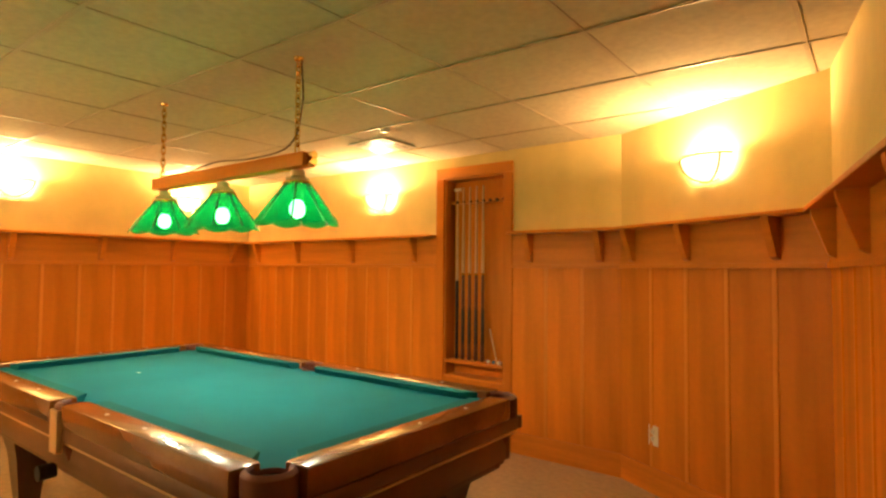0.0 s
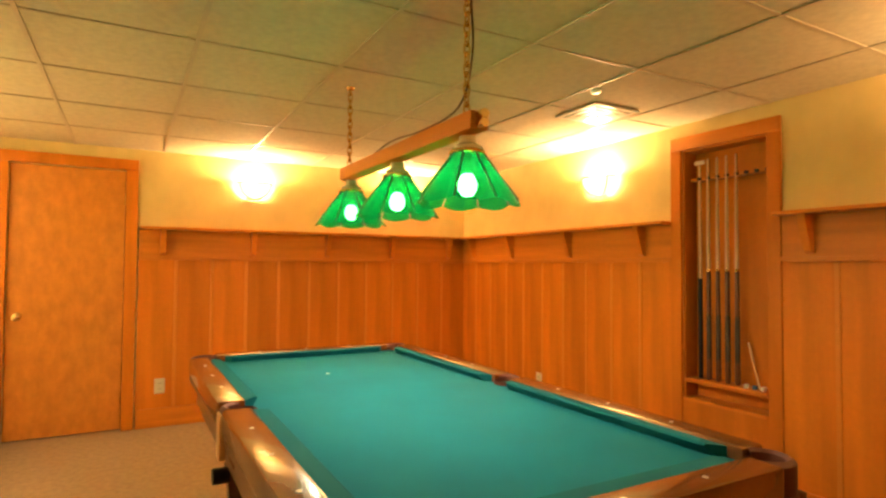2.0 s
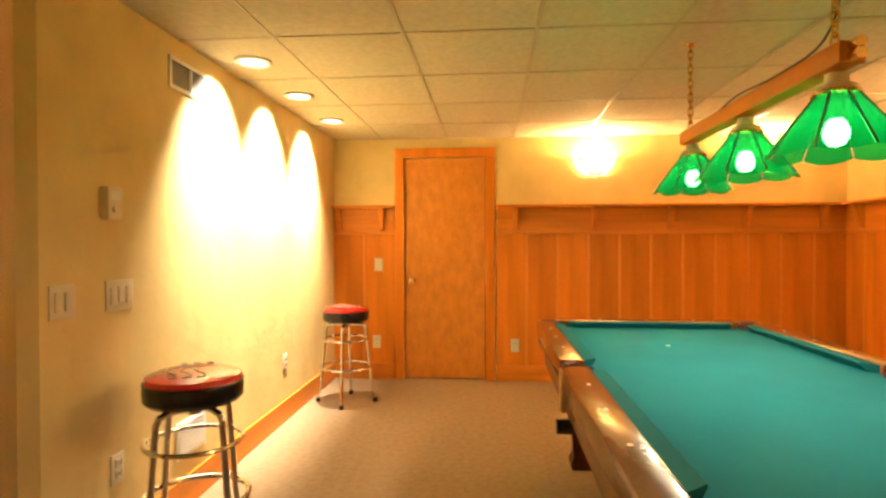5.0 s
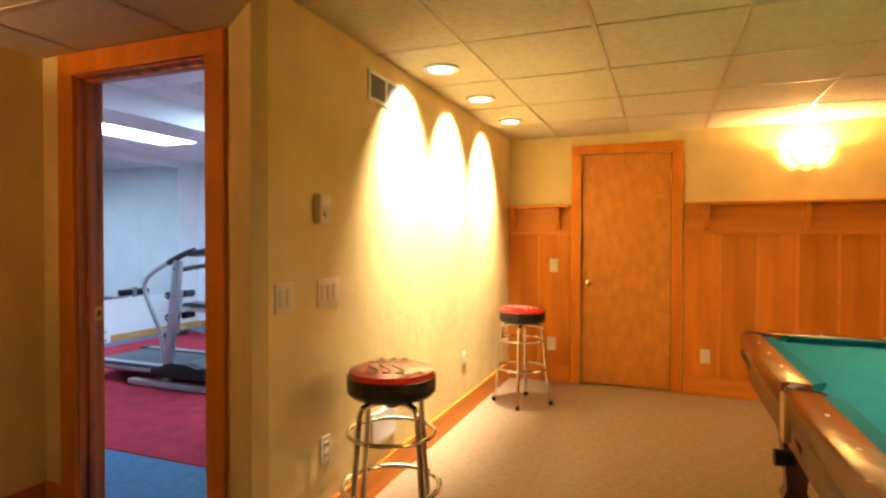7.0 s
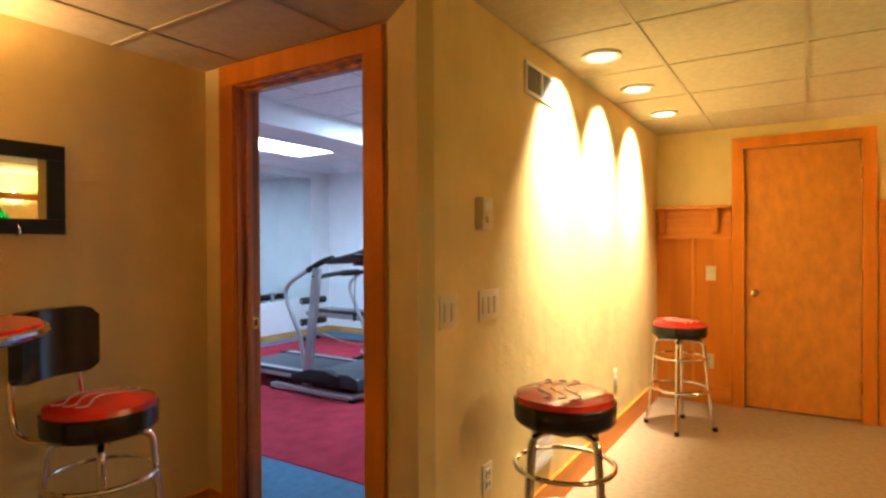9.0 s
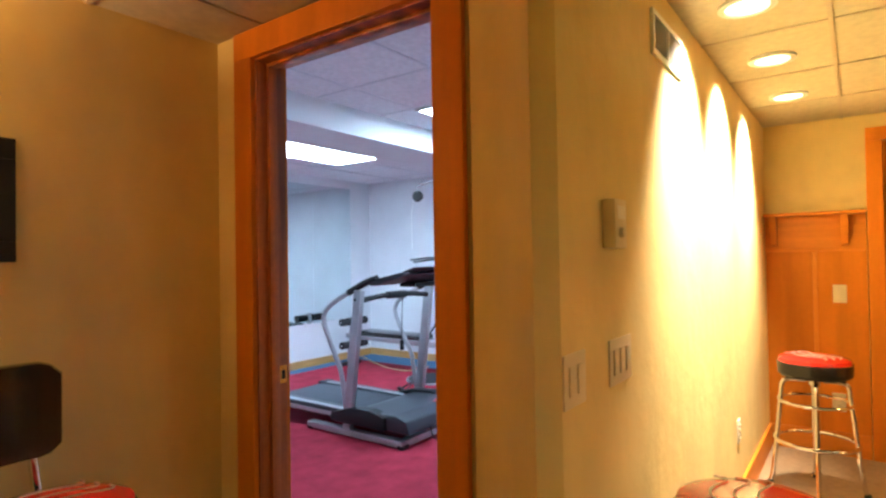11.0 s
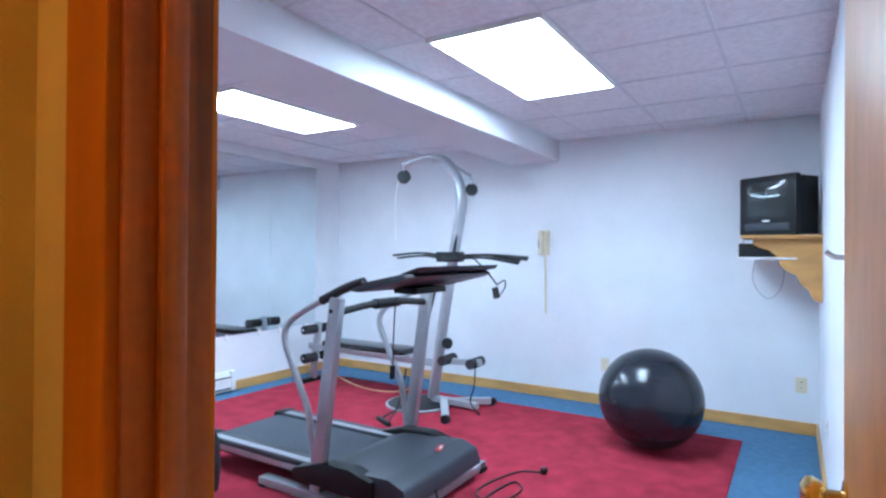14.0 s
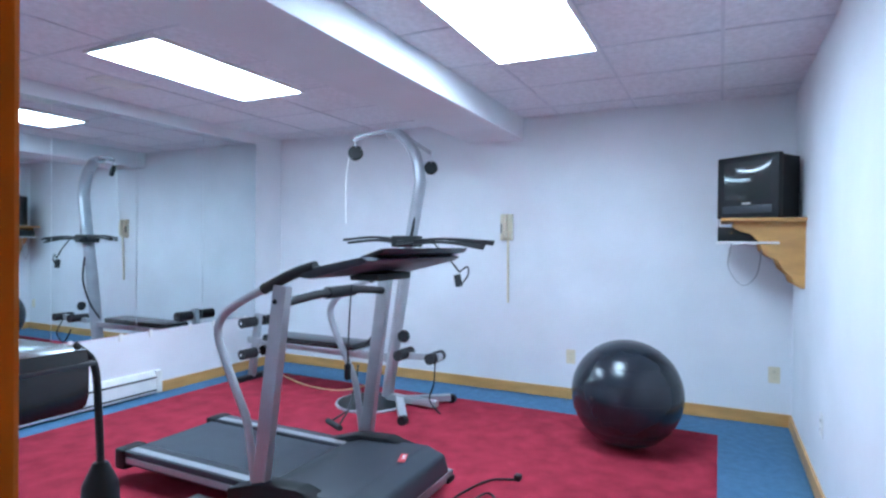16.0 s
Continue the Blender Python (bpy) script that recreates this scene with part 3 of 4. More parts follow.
def cushion(p, q, inward):
    """Cloth-covered cushion with a nose towards the bed and mitred ends."""
    p, q, n = Vector(p), Vector(q), Vector(inward)
    d = (q - p).normalized()
    bm = bmesh.new()
    prof = [(0.0, 0.030), (0.045, 0.034), (0.052, 0.028), (0.030, -0.001), (0.0, -0.001)]
    A = [bm.verts.new(p + n * a + d * (0.02 + a * 0.7) + Vector((0, 0, TZ + z))) for a, z in prof]
    C = [bm.verts.new(q + n * a - d * (0.02 + a * 0.7) + Vector((0, 0, TZ + z))) for a, z in prof]
    bm.faces.new(A)
    bm.faces.new(C[::-1])
    for i in range(5):
        bm.faces.new((A[i], A[(i + 1) % 5], C[(i + 1) % 5], C[i]))
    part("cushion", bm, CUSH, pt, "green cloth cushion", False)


g = 0.055
for y, n in ((TY0 - 0.012, (0, 1, 0)), (TY1 + 0.012, (0, -1, 0))):
    cushion((TX0 + g, y, 0), (TM - g, y, 0), n)
    cushion((TM + g, y, 0), (TX1 - g, y, 0), n)
for x, n in ((TX0 - 0.012, (1, 0, 0)), (TX1 + 0.012, (-1, 0, 0))):
    cushion((x, TY0 + g, 0), (x, TY1 - g, 0), n)
for a, b in ((TX0 + 0.028, TM - 0.055), (TM + 0.055, TX1 - 0.028)):
    for y0, y1 in ((TY0 - 0.012 - RW, TY0 - 0.012), (TY1 + 0.012, TY1 + 0.012 + RW)):
        part("rail", B(a, b, y0, y1, TZ - 0.05, RT, 0.014), RAIL, pt, "polished wooden rail")
        for k in (1, 2, 3):
            s = a + (b - a) * k / 4
            part("sight", lathe([(0, 0.0012), (0.007, 0.001), (0.007, -0.002), (0, -0.002)], 12, at=(s, (y0 + y1) / 2, RT)), IVORY, pt, "inlaid sight dot")
for x0, x1 in ((TX0 - 0.012 - RW, TX0 - 0.012), (TX1 + 0.012, TX1 + 0.012 + RW)):
    part("rail", B(x0, x1, TY0 + 0.028, TY1 - 0.028, TZ - 0.05, RT, 0.014), RAIL, pt, "polished wooden rail")
    for k in (1, 2, 3):
        part("sight", lathe([(0, 0.0012), (0.007, 0.001), (0.007, -0.002), (0, -0.002)], 12, at=((x0 + x1) / 2, TY0 + (TY1 - TY0) * k / 4, RT)), IVORY, pt, "inlaid sight dot")
# stepped apron under the rails
ax0, ax1, ay0, ay1 = TX0 - 0.10, TX1 + 0.10, TY0 - 0.10, TY1 + 0.10
for dz0, dz1, ins, m in ((0.055, 0.105, 0.004, APRON), (0.105, 0.135, 0.03, DARKW), (0.135, 0.23, 0.04, APRON), (0.23, 0.27, 0.07, DARKW)):
    for a, b, c, d in ((ax0 + ins, ax1 - ins, ay0 + ins, ay0 + ins + 0.03), (ax0 + ins, ax1 - ins, ay1 - ins - 0.03, ay1 - ins),
                       (ax0 + ins, ax0 + ins + 0.03, ay0 + ins + 0.03, ay1 - ins - 0.03), (ax1 - ins - 0.03, ax1 - ins, ay0 + ins + 0.03, ay1 - ins - 0.03)):
        part("apron_board", B(a, b, c, d, TZ - dz1, TZ - dz0, 0.005), m, pt, "moulded wooden apron")
for a, b, c, d in ((ax0 + 0.02, ax1 - 0.02, ay0 + 0.022, ay0 + 0.034), (ax0 + 0.02, ax1 - 0.02, ay1 - 0.034, ay1 - 0.022),
                   (ax0 + 0.022, ax0 + 0.034, ay0 + 0.034, ay1 - 0.034), (ax1 - 0.034, ax1 - 0.022, ay0 + 0.034, ay1 - 0.034)):
    part("inlay_strip", B(a, b, c, d, TZ - 0.126, TZ - 0.117, 0.002), CUE, pt, "pale inlay strip")
part("under_frame", B(ax0 + 0.06, ax1 - 0.06, ay0 + 0.06, ay1 - 0.06, TZ - 0.25, TZ - 0.035), DARKW, pt)
for x in (TX0 + 0.16, TX1 - 0.16):
    for y in (TY0 + 0.12, TY1 - 0.12):
        bm = lathe([(0.0, 0.0), (0.075, 0.0), (0.085, 0.03), (0.06, 0.07), (0.062, 0.10), (0.10, 0.36), (0.125, 0.44), (0.10, 0.47), (0.13, 0.50), (0.13, 0.54), (0, 0.54)], 4, at=(0, 0, 0))
        bmesh.ops.transform(bm, matrix=Matrix.Translation((x, y, 0)) @ Matrix.Rotation(radians(45), 4, "Z"), verts=bm.verts)
        part("leg", bm, DARKW, pt, "dark carved square leg", False)


def pocket(x, y, a0, a1, r=0.050, ro=0.074):
    """Leather pocket: a rim bow round the hole, a woven bag and a trim flap."""
    bm = bmesh.new()
    n = 16
    prof = [(r, TZ - 0.04), (r, RT - 0.012), (r + 0.010, RT - 0.003), (ro - 0.012, RT - 0.004), (ro, RT - 0.014), (ro, TZ - 0.052)]
    rows = []
    for i in range(n + 1):
        a = radians(a0 + (a1 - a0) * i / n)
        rows.append([bm.verts.new((x + q * math.cos(a), y + q * math.sin(a), z)) for q, z in prof])
    for A, C in zip(rows, rows[1:]):
        for k in range(6):
            bm.faces.new((A[k], A[(k + 1) % 6], C[(k + 1) % 6], C[k]))
    bm.faces.new(rows[0])
    bm.faces.new(rows[-1][::-1])
    part("pocket_rim", bm, LEATHER, pt, "dark leather pocket rim")
    part("pocket_bag", lathe([(r, RT - 0.02), (r * 0.98, TZ - 0.06), (r * 0.8, TZ - 0.15), (r * 0.45, TZ - 0.20), (0, TZ - 0.21)], 20, at=(x, y, 0)), LEATHER, pt, "leather pocket bag")
    # flat near-black disc on the bed, painting the shade of the pocket hole
    part("pocket_shade", lathe([(0, 0.0015), (r * 0.95, 0.0015), (r * 0.95, -0.004), (0, -0.004)], 24, at=(x, y, TZ)), DARK, pt, "dark disc painting the shade in the pocket opening")


pocket(TX0 - 0.026, TY0 - 0.026, 105, 345)
pocket(TX1 + 0.026, TY0 - 0.026, 195, 435)
pocket(TX0 - 0.026, TY1 + 0.026, 15, 255)
pocket(TX1 + 0.026, TY1 + 0.026, -75, 165)
pocket(TM, TY0 - 0.035, 180, 360, 0.052, 0.074)
pocket(TM, TY1 + 0.035, 0, 180, 0.052, 0.074)
for x, y, sx, sy in ((TM, ay0 - 0.004, 0.035, 0.012), (TM, ay1 + 0.004, 0.035, 0.012)):
    part("pocket_flap", B(x - sx, x + sx, y - sy, y + sy, TZ - 0.15, TZ + 0.01, 0.006), CUE, pt, "leather pocket flap")
part("ball_box", tube([(TM - 0.16, ay0 + 0.05, 0.50), (TM - 0.16, ay0 - 0.01, 0.50)], 0.03, 14), BLACK, pt, "dark end of the ball return")
tri = thing("chalk_mark", "tiny chalk spot on the cloth", "chalk", (-2.12, 2.39, TZ))
part("spot", lathe([(0, 0.0008), (0.010, 0.0006), (0.010, 0), (0, 0)], 14), WHITE, tri)


# ---- bar stools ----
def stool(at, rz, back=False, h=0.76):
    e = thing("bar_stool", "chrome bar stool with black backrest and glossy red seat" if back else "chrome bar stool with a glossy red and black seat", "stool", at, rz, "bar stools")
    R = 0.176
    part("seat", lathe([(0, h), (0.08, h - 0.001), (0.14, h - 0.008), (0.172, h - 0.02), (R, h - 0.04), (R + 0.002, h - 0.045)], 48), VINR, e, "glossy red vinyl top")
    part("seat_band", lathe([(R + 0.002, h - 0.043), (R + 0.006, h - 0.06), (R + 0.004, h - 0.105), (R - 0.01, h - 0.12), (0, h - 0.12)], 48), VINB, e, "black vinyl side band")
    part("piping", ring(R + 0.003, h - 0.043, 0.004, 40), VINB, e)
    part("swivel", lathe([(0.07, h - 0.12), (0.07, h - 0.135), (0.03, h - 0.14), (0.03, h - 0.17), (0, h - 0.17)], 24), CHROME, e)
    for k in range(4):
        a = radians(45 + 90 * k)
        c, s = math.cos(a), math.sin(a)
        part("leg", tube([(0.04 * c, 0.04 * s, h - 0.145), (0.12 * c, 0.12 * s, h - 0.147), (0.155 * c, 0.155 * s, h - 0.17), (0.165 * c, 0.165 * s, h - 0.25), (0.205 * c, 0.205 * s, 0.12), (0.225 * c, 0.225 * s, 0.012)], 0.0125, 12, 5), CHROME, e, "chrome tube leg")
        part("foot_cap", lathe([(0.016, 0.0), (0.017, 0.025), (0.012, 0.03), (0, 0.03)], 12, at=(0.226 * c, 0.226 * s, 0)), BLACK, e)
    part("foot_ring", ring(0.198, 0.28, 0.0115, 44), CHROME, e, "chrome foot ring")
    part("brace_ring", ring(0.176, 0.50, 0.009, 44), CHROME, e, "chrome brace ring")
    for k in range(3):
        bm = tube([(0.13 * math.cos(t), -0.02 + 0.028 * math.sin(3 * t) + 0.05 * (k - 1), h + 0.0015 - 0.006 * abs(math.cos(t)) ** 2) for t in [math.pi * i / 24 for i in range(25)]], 0.0022, 5)
        part("seat_stitch", bm, LINE, e, "pale decorative line on the seat")
    if back:
        bm = bmesh.new()
        n = 14
        A, C = [], []
        for i in range(n + 1):
            a = radians(-40 + 80 * i / n)
            for lst, r in ((A, 0.235), (C, 0.275)):
                lst.append([bm.verts.new((r * math.sin(a), -r * math.cos(a) + 0.02, z)) for z in ((h + 0.08, h + 0.09, h + 0.25, h + 0.26) if i in (0, n) else (h + 0.057, h + 0.07, h + 0.27, h + 0.286) if i in (1, n - 1) else (h + 0.05, h + 0.06, h + 0.28, h + 0.295))])
        for S in (A, C):
            for i in range(n):
                for j in range(3):
                    bm.faces.new((S[i][j], S[i + 1][j], S[i + 1][j + 1], S[i][j + 1]))
        for i in range(n):
            bm.faces.new((A[i][0], C[i][0], C[i + 1][0], A[i + 1][0]))
            bm.faces.new((A[i][3], A[i + 1][3], C[i + 1][3], C[i][3]))
        for i in (0, n):
            for j in range(3):
                bm.faces.new((A[i][j], A[i][j + 1], C[i][j + 1], C[i][j]))
        part("backrest", bm, VINB, e, "padded black vinyl backrest")
        for s in (-1, 1):
            part("back_post", tube([(s * 0.10, -0.05, h - 0.135), (s * 0.13, -0.17, h - 0.13), (s * 0.135, -0.225, h - 0.07), (s * 0.125, -0.245, h + 0.12)], 0.012, 10, 5), CHROME, e, "chrome back post")
    return e


stool((-1.41, 0.405, 0), 20, False, 0.775)
stool((-3.722, 0.395, 0), 50)
stool((-0.48, -0.93, 0), 18, True, 0.775)

bt = thing("bar_table", "round bar table with a red top and chrome pedestal", "table", (0.08, -0.88, 0.03))
part("tabletop", lathe([(0, 1.045), (0.335, 1.045), (0.345, 1.035), (0.345, 1.012), (0.335, 1.005), (0, 1.005)], 56), VINR, bt, "glossy red round top")
part("edge_band", ring(0.346, 1.024, 0.012, 56), CHROME, bt)
part("column", lathe([(0.0, 1.005), (0.09, 1.003), (0.09, 0.99), (0.035, 0.985), (0.035, 0.06), (0, 0.06)], 24), CHROME, bt)
part("base", lathe([(0, 0.06), (0.05, 0.055), (0.24, 0.0), (0.25, -0.03), (0, -0.03)], 40), CHROME, bt)

# framed mirror on the dark wall
fm = thing("framed_mirror", "small mirror in a black wooden frame with hooks", "mirror", (0, MY, 0))
mx0, mx1, mz0, mz1, mw = -0.505, 0.05, 1.338, 1.671, 0.056
part("glass", B(mx0 + mw, mx1 - mw, 0.004, 0.010, mz0 + mw, mz1 - mw), MIRROR, fm, "mirror glass", False)
for a, b, c, d in ((mx0, mx1, mz0, mz0 + mw), (mx0, mx1, mz1 - mw, mz1), (mx0, mx0 + mw, mz0 + mw, mz1 - mw), (mx1 - mw, mx1, mz0 + mw, mz1 - mw)):
    part("frame_rail", B(a, b, 0, 0.022, c, d, 0.003), BLACK, fm, "black wooden frame")
for x in (mx0 + 0.16, mx1 - 0.16):
    part("hook", tube([(x, 0.022, mz0 + 0.035), (x, 0.045, mz0 + 0.02), (x, 0.045, mz0), (x, 0.03, mz0 - 0.006)], 0.004, 8, 4), CHROME, fm)


# ---- wall fittings; local y points out of the wall ----
def plate(name, at, rz, label, cat, w=0.075, h=0.118, kind="outlet", n=1, m=IVORY):
    e = thing(name, label, cat, at, rz)
    part("cover_plate", B(-w / 2, w / 2, 0, 0.006, -h / 2, h / 2, 0.003), m, e)
    if kind == "outlet":
        for z in (-0.022, 0.022):
            part("socket", B(-0.016, 0.016, 0.006, 0.0085, z - 0.015, z + 0.015, 0.004), m, e)
            for x in (-0.006, 0.006):
                part("slot", B(x - 0.0012, x + 0.0012, 0.0085, 0.0092, z - 0.005, z + 0.006), DARK, e)
    else:
        for i in range(n):
            x = (i - (n - 1) / 2) * 0.046
            part("rocker", B(x - 0.016, x + 0.016, 0.006, 0.011, -0.033, 0.033, 0.003), m, e)
    return e


OUT = "ivory wall outlet with two sockets"
plate("wall_outlet", (WX + 0.011, 0.487, 0.345), -90, OUT + " on wood panelling", "outlet")
plate("wall_outlet", (WX + 0.011, 1.755, 0.325), -90, OUT + " on wood panelling", "outlet")
plate("wall_outlet", (-3.22, NY - 0.011, 0.34), 180, OUT + " on wood panelling", "outlet")
plate("wall_outlet", (-1.41, SY, 0.38), 0, OUT, "outlet")
plate("wall_outlet", (-3.206, SY, 0.415), 0, OUT, "outlet")
ux, uy = (C1[0] - C2[0]) / cl, (C1[1] - C2[1]) / cl
plate("wall_outlet", (C1[0] - ux * 0.27 + uy * -0.011 * -1, C1[1] - uy * 0.27 - 0.011 * abs(ux) - 0.004, 0.34), ca, OUT + " on wood panelling", "outlet")
plate("light_switch", (WX + 0.011, 0.505, 1.055), -90, "ivory single rocker light switch on panelling", "light switch", kind="switch")
plate("light_switch", (-1.134, SY, 1.058), 0, "ivory double rocker light switch", "light switch", 0.118, 0.118, "switch", 2)
plate("light_switch", (-1.434, SY, 1.056), 0, "ivory triple rocker light switch", "light switch", 0.165, 0.118, "switch", 3)
th = thing("thermostat", "ivory box thermostat with a small dial", "thermostat", (-1.37, SY, 1.41))
part("body", B(-0.042, 0.042, 0, 0.035, -0.062, 0.062, 0.005), IVORY, th)
part("window", B(-0.028, 0.028, 0.035, 0.0365, 0.012, 0.045), WHITE, th)
part("dial", lathe([(0, 0.012), (0.012, 0.011), (0.014, 0.0), (0, 0)], 16), IVORY, th).matrix_basis = pose(0.01, 0.035, -0.022, -90, 0, 0)
wv = thing("wall_vent", "white return-air grille with louvres near the ceiling", "vent", (-1.968, SY, 2.04))
vw, vh = 0.188, 0.074
part("backing", B(-vw + 0.01, vw - 0.01, 0.001, 0.004, -vh + 0.01, vh - 0.01), DARK, wv)
for a, b, c, d in ((-vw, vw, -vh, -vh + 0.018), (-vw, vw, vh - 0.018, vh), (-vw, -vw + 0.018, -vh + 0.018, vh - 0.018), (vw - 0.018, vw, -vh + 0.018, vh - 0.018), (-0.009, 0.009, -vh + 0.018, vh - 0.018)):
    part("frame", B(a, b, 0, 0.012, c, d, 0.003), WHITE, wv)
for k in range(9):
    z = -vh + 0.026 + k * (2 * vh - 0.052) / 8
    for x0, x1 in ((-vw + 0.018, -0.009), (0.009, vw - 0.018)):
        part("louvre", prism([(0.004, z - 0.004), (0.010, z - 0.007), (0.0105, z - 0.005), (0.004, z + 0.0)], "x", x0, x1), WHITE, wv)
fv = thing("floor_register", "white low wall register behind a stool", "vent", (-1.95, SY, 0.33))
part("frame", B(-0.13, 0.13, 0.0, 0.012, -0.085, 0.085, 0.004), WHITE, fv)
for k in range(8):
    part("louvre", B(-0.11, 0.11, 0.012, 0.016, -0.066 + k * 0.019, -0.058 + k * 0.019), WHITE, fv)
# square ceiling diffuser
cd = thing("ceiling_vent", "square white ceiling diffuser with stepped louvres", "vent", (-1.867, 3.93, CZ))
for k, r in enumerate((0.17, 0.125, 0.085, 0.045)):
    w = 0.026 if k else 0.03
    for a, b, c, d in ((-r, r, -r, -r + w), (-r, r, r - w, r), (-r, -r + w, -r + w, r - w), (r - w, r, -r + w, r - w)):
        part("louvre", B(a, b, c, d, -0.012 - 0.004 * k, -0.004 - 0.003 * k, 0.002), WHITE, cd)
part("backing", B(-0.16, 0.16, -0.16, 0.16, -0.003, -0.0005), DARK, cd)
sp = thing("sprinkler_cap", "small white ceiling cap", "sensor", (-1.55, 3.62, CZ))
part("cap", lathe([(0, -0.018), (0.02, -0.016), (0.03, -0.001), (0, -0.001)], 20), WHITE, sp)

# ---- cue niche ----
nx0, nx1, nz0, nz1 = -1.795, -1.242, 0.47, 2.04
casing_o = setting("niche_trim", B(nx0 - 0.075, nx0, NY - 0.024, NY, 0.0, nz1, 0.004), WOOD, "honey wood trim round the cue niche")
part("trim_leg", B(nx1, nx1 + 0.075, NY - 0.024, NY, 0.0, nz1, 0.004), WOOD, casing_o)
part("trim_head", B(nx0 - 0.075, nx1 + 0.075, NY - 0.024, NY, nz1, nz1 + 0.085, 0.004), WOODH, casing_o)
part("apron_panel", B(nx0, nx1, NY - 0.012, NY, 0.0, nz0 + 0.02), WOOD, casing_o)
cb = setting("niche", B(nx0, nx1, NY + 0.115, NY + 0.125, nz0, nz1), WOOD, "wood-lined wall niche for cues")
part("niche_side", B(nx0, nx0 + 0.012, NY, NY + 0.115, nz0, nz1), WOOD, cb)
part("niche_side", B(nx1 - 0.012, nx1, NY, NY + 0.115, nz0, nz1), WOOD, cb)
part("niche_top", B(nx0 + 0.012, nx1 - 0.012, NY, NY + 0.115, nz1 - 0.012, nz1), WOODH, cb)
part("niche_shelf", B(nx0 + 0.012, nx1 - 0.012, NY - 0.012, NY + 0.115, 0.585, 0.61, 0.003), WOODH, cb)
part("niche_bottom", B(nx0 + 0.012, nx1 - 0.012, NY - 0.02, NY + 0.115, nz0, nz0 + 0.02, 0.003), WOODH, cb)
part("cue_rail", B(nx0 + 0.012, nx1 - 0.012, NY + 0.06, NY + 0.115, 1.845, 1.865, 0.003), WOODH, cb)
for k in range(8):
    part("cue_clip", tube([(nx0 + 0.08 + k * 0.062, NY + 0.06, 1.855), (nx0 + 0.08 + k * 0.062, NY + 0.045, 1.855)], 0.011, 10), BLACK, cb, "dark rubber cue clip")
for k in range(4):
    x = nx0 + 0.142 + k * 0.062
    e = thing("pool_cue", "maple pool cue standing in the wall niche", "pool cue", (x, NY + 0.05, 0.61), 0, "pool cues")
    part("shaft", lathe([(0.0115, 0.68), (0.0065, 1.36), (0, 1.365)], 12), CUE, e)
    part("joint_ring", lathe([(0.0122, 0.665), (0.0122, 0.68), (0.011, 0.681)], 12), BRASS, e)
    part("forearm", lathe([(0.0118, 0.665), (0.013, 0.40)], 12), CUEB, e)
    part("wrap", lathe([(0.0138, 0.40), (0.0145, 0.13)], 12), WRAP, e, "dark grip wrap")
    part("butt", lathe([(0.0147, 0.13), (0.0155, 0.015), (0.012, 0.0), (0, 0)], 12), CUEB, e)
e = thing("bridge_stick", "bridge stick with a pale cross head", "bridge stick", (nx0 + 0.08, NY + 0.055, 0.61))
part("shaft", lathe([(0.010, 0.62), (0.008, 1.34), (0, 1.342)], 12), CUE, e)
part("handle", lathe([(0.013, 0.0), (0.013, 0.62), (0.010, 0.62)], 12), BLACK, e)
part("bridge_head", B(-0.035, 0.035, -0.006, 0.006, 1.335, 1.36, 0.004), IVORY, e)
e = thing("short_stick", "short thin stick leaning in the niche", "stick", (0, 0, 0))
part("rod", tube([(nx1 - 0.08, NY + 0.03, 0.615), (nx1 - 0.19, NY + 0.10, 0.86)], 0.006, 10), CUE, e)
for k in range(3):
    e = thing("chalk_cube", "small cube of cue chalk on the niche shelf", "chalk", (nx1 - 0.06 - 0.05 * k, NY + 0.03, 0.61), 15 * k, "chalk cubes")
    part("cube", B(-0.011, 0.011, -0.011, 0.011, 0, 0.022, 0.002), WHITE if k != 1 else BLUE, e)

# ---- gym ----
seams = [-5.41 + 0.655 * k for k in range(7)]
for a, b in zip(seams, seams[1:]):
    e = thing("wall_mirror", "tall frameless wall mirror panel", "mirror", ((a + b) / 2, GY0, 0.535), 0, "gym mirror panels")
    w = (b - a) / 2 - 0.0015
    part("glass", B(-w, w, 0.002, 0.007, 0, 1.75), MIRROR, e, "silvered glass", False)
    for s in (-0.6, 0.6):
        part("clip", B(s * w - 0.015, s * w + 0.015, 0.0, 0.011, -0.05, 0.012, 0.002), WHITE, e)
ht = thing("baseboard_heater", "long white electric baseboard heater", "heater", (-4.30, GY0, 0))
part("body", prism([(0, 0.02), (0.055, 0.02), (0.058, 0.06), (0.058, 0.135), (0.03, 0.195), (0, 0.2)], "x", 0, 1.9, 0.003), WHITE, ht)
part("upper_slot", B(0.05, 1.85, 0.04, 0.0595, 0.140, 0.152), DARK, ht)
part("lower_slot", B(0.05, 1.85, 0.05, 0.0595, 0.035, 0.048), DARK, ht)
part("end_cap", B(-0.004, 0.05, 0, 0.061, 0.015, 0.20, 0.004), WHITE, ht)

# treadmill
tm = thing("treadmill", "silver and black treadmill with handrails and console", "treadmill", (-0.05, 0.07, 0))
part("deck", B(-3.62, -3.02, -3.58, -2.2, 0.10, 0.155, 0.006), BLACK, tm)
part("belt", B(-3.55, -3.09, -3.585, -2.2, 0.155, 0.165, 0.003), BELT, tm, "grey running belt")
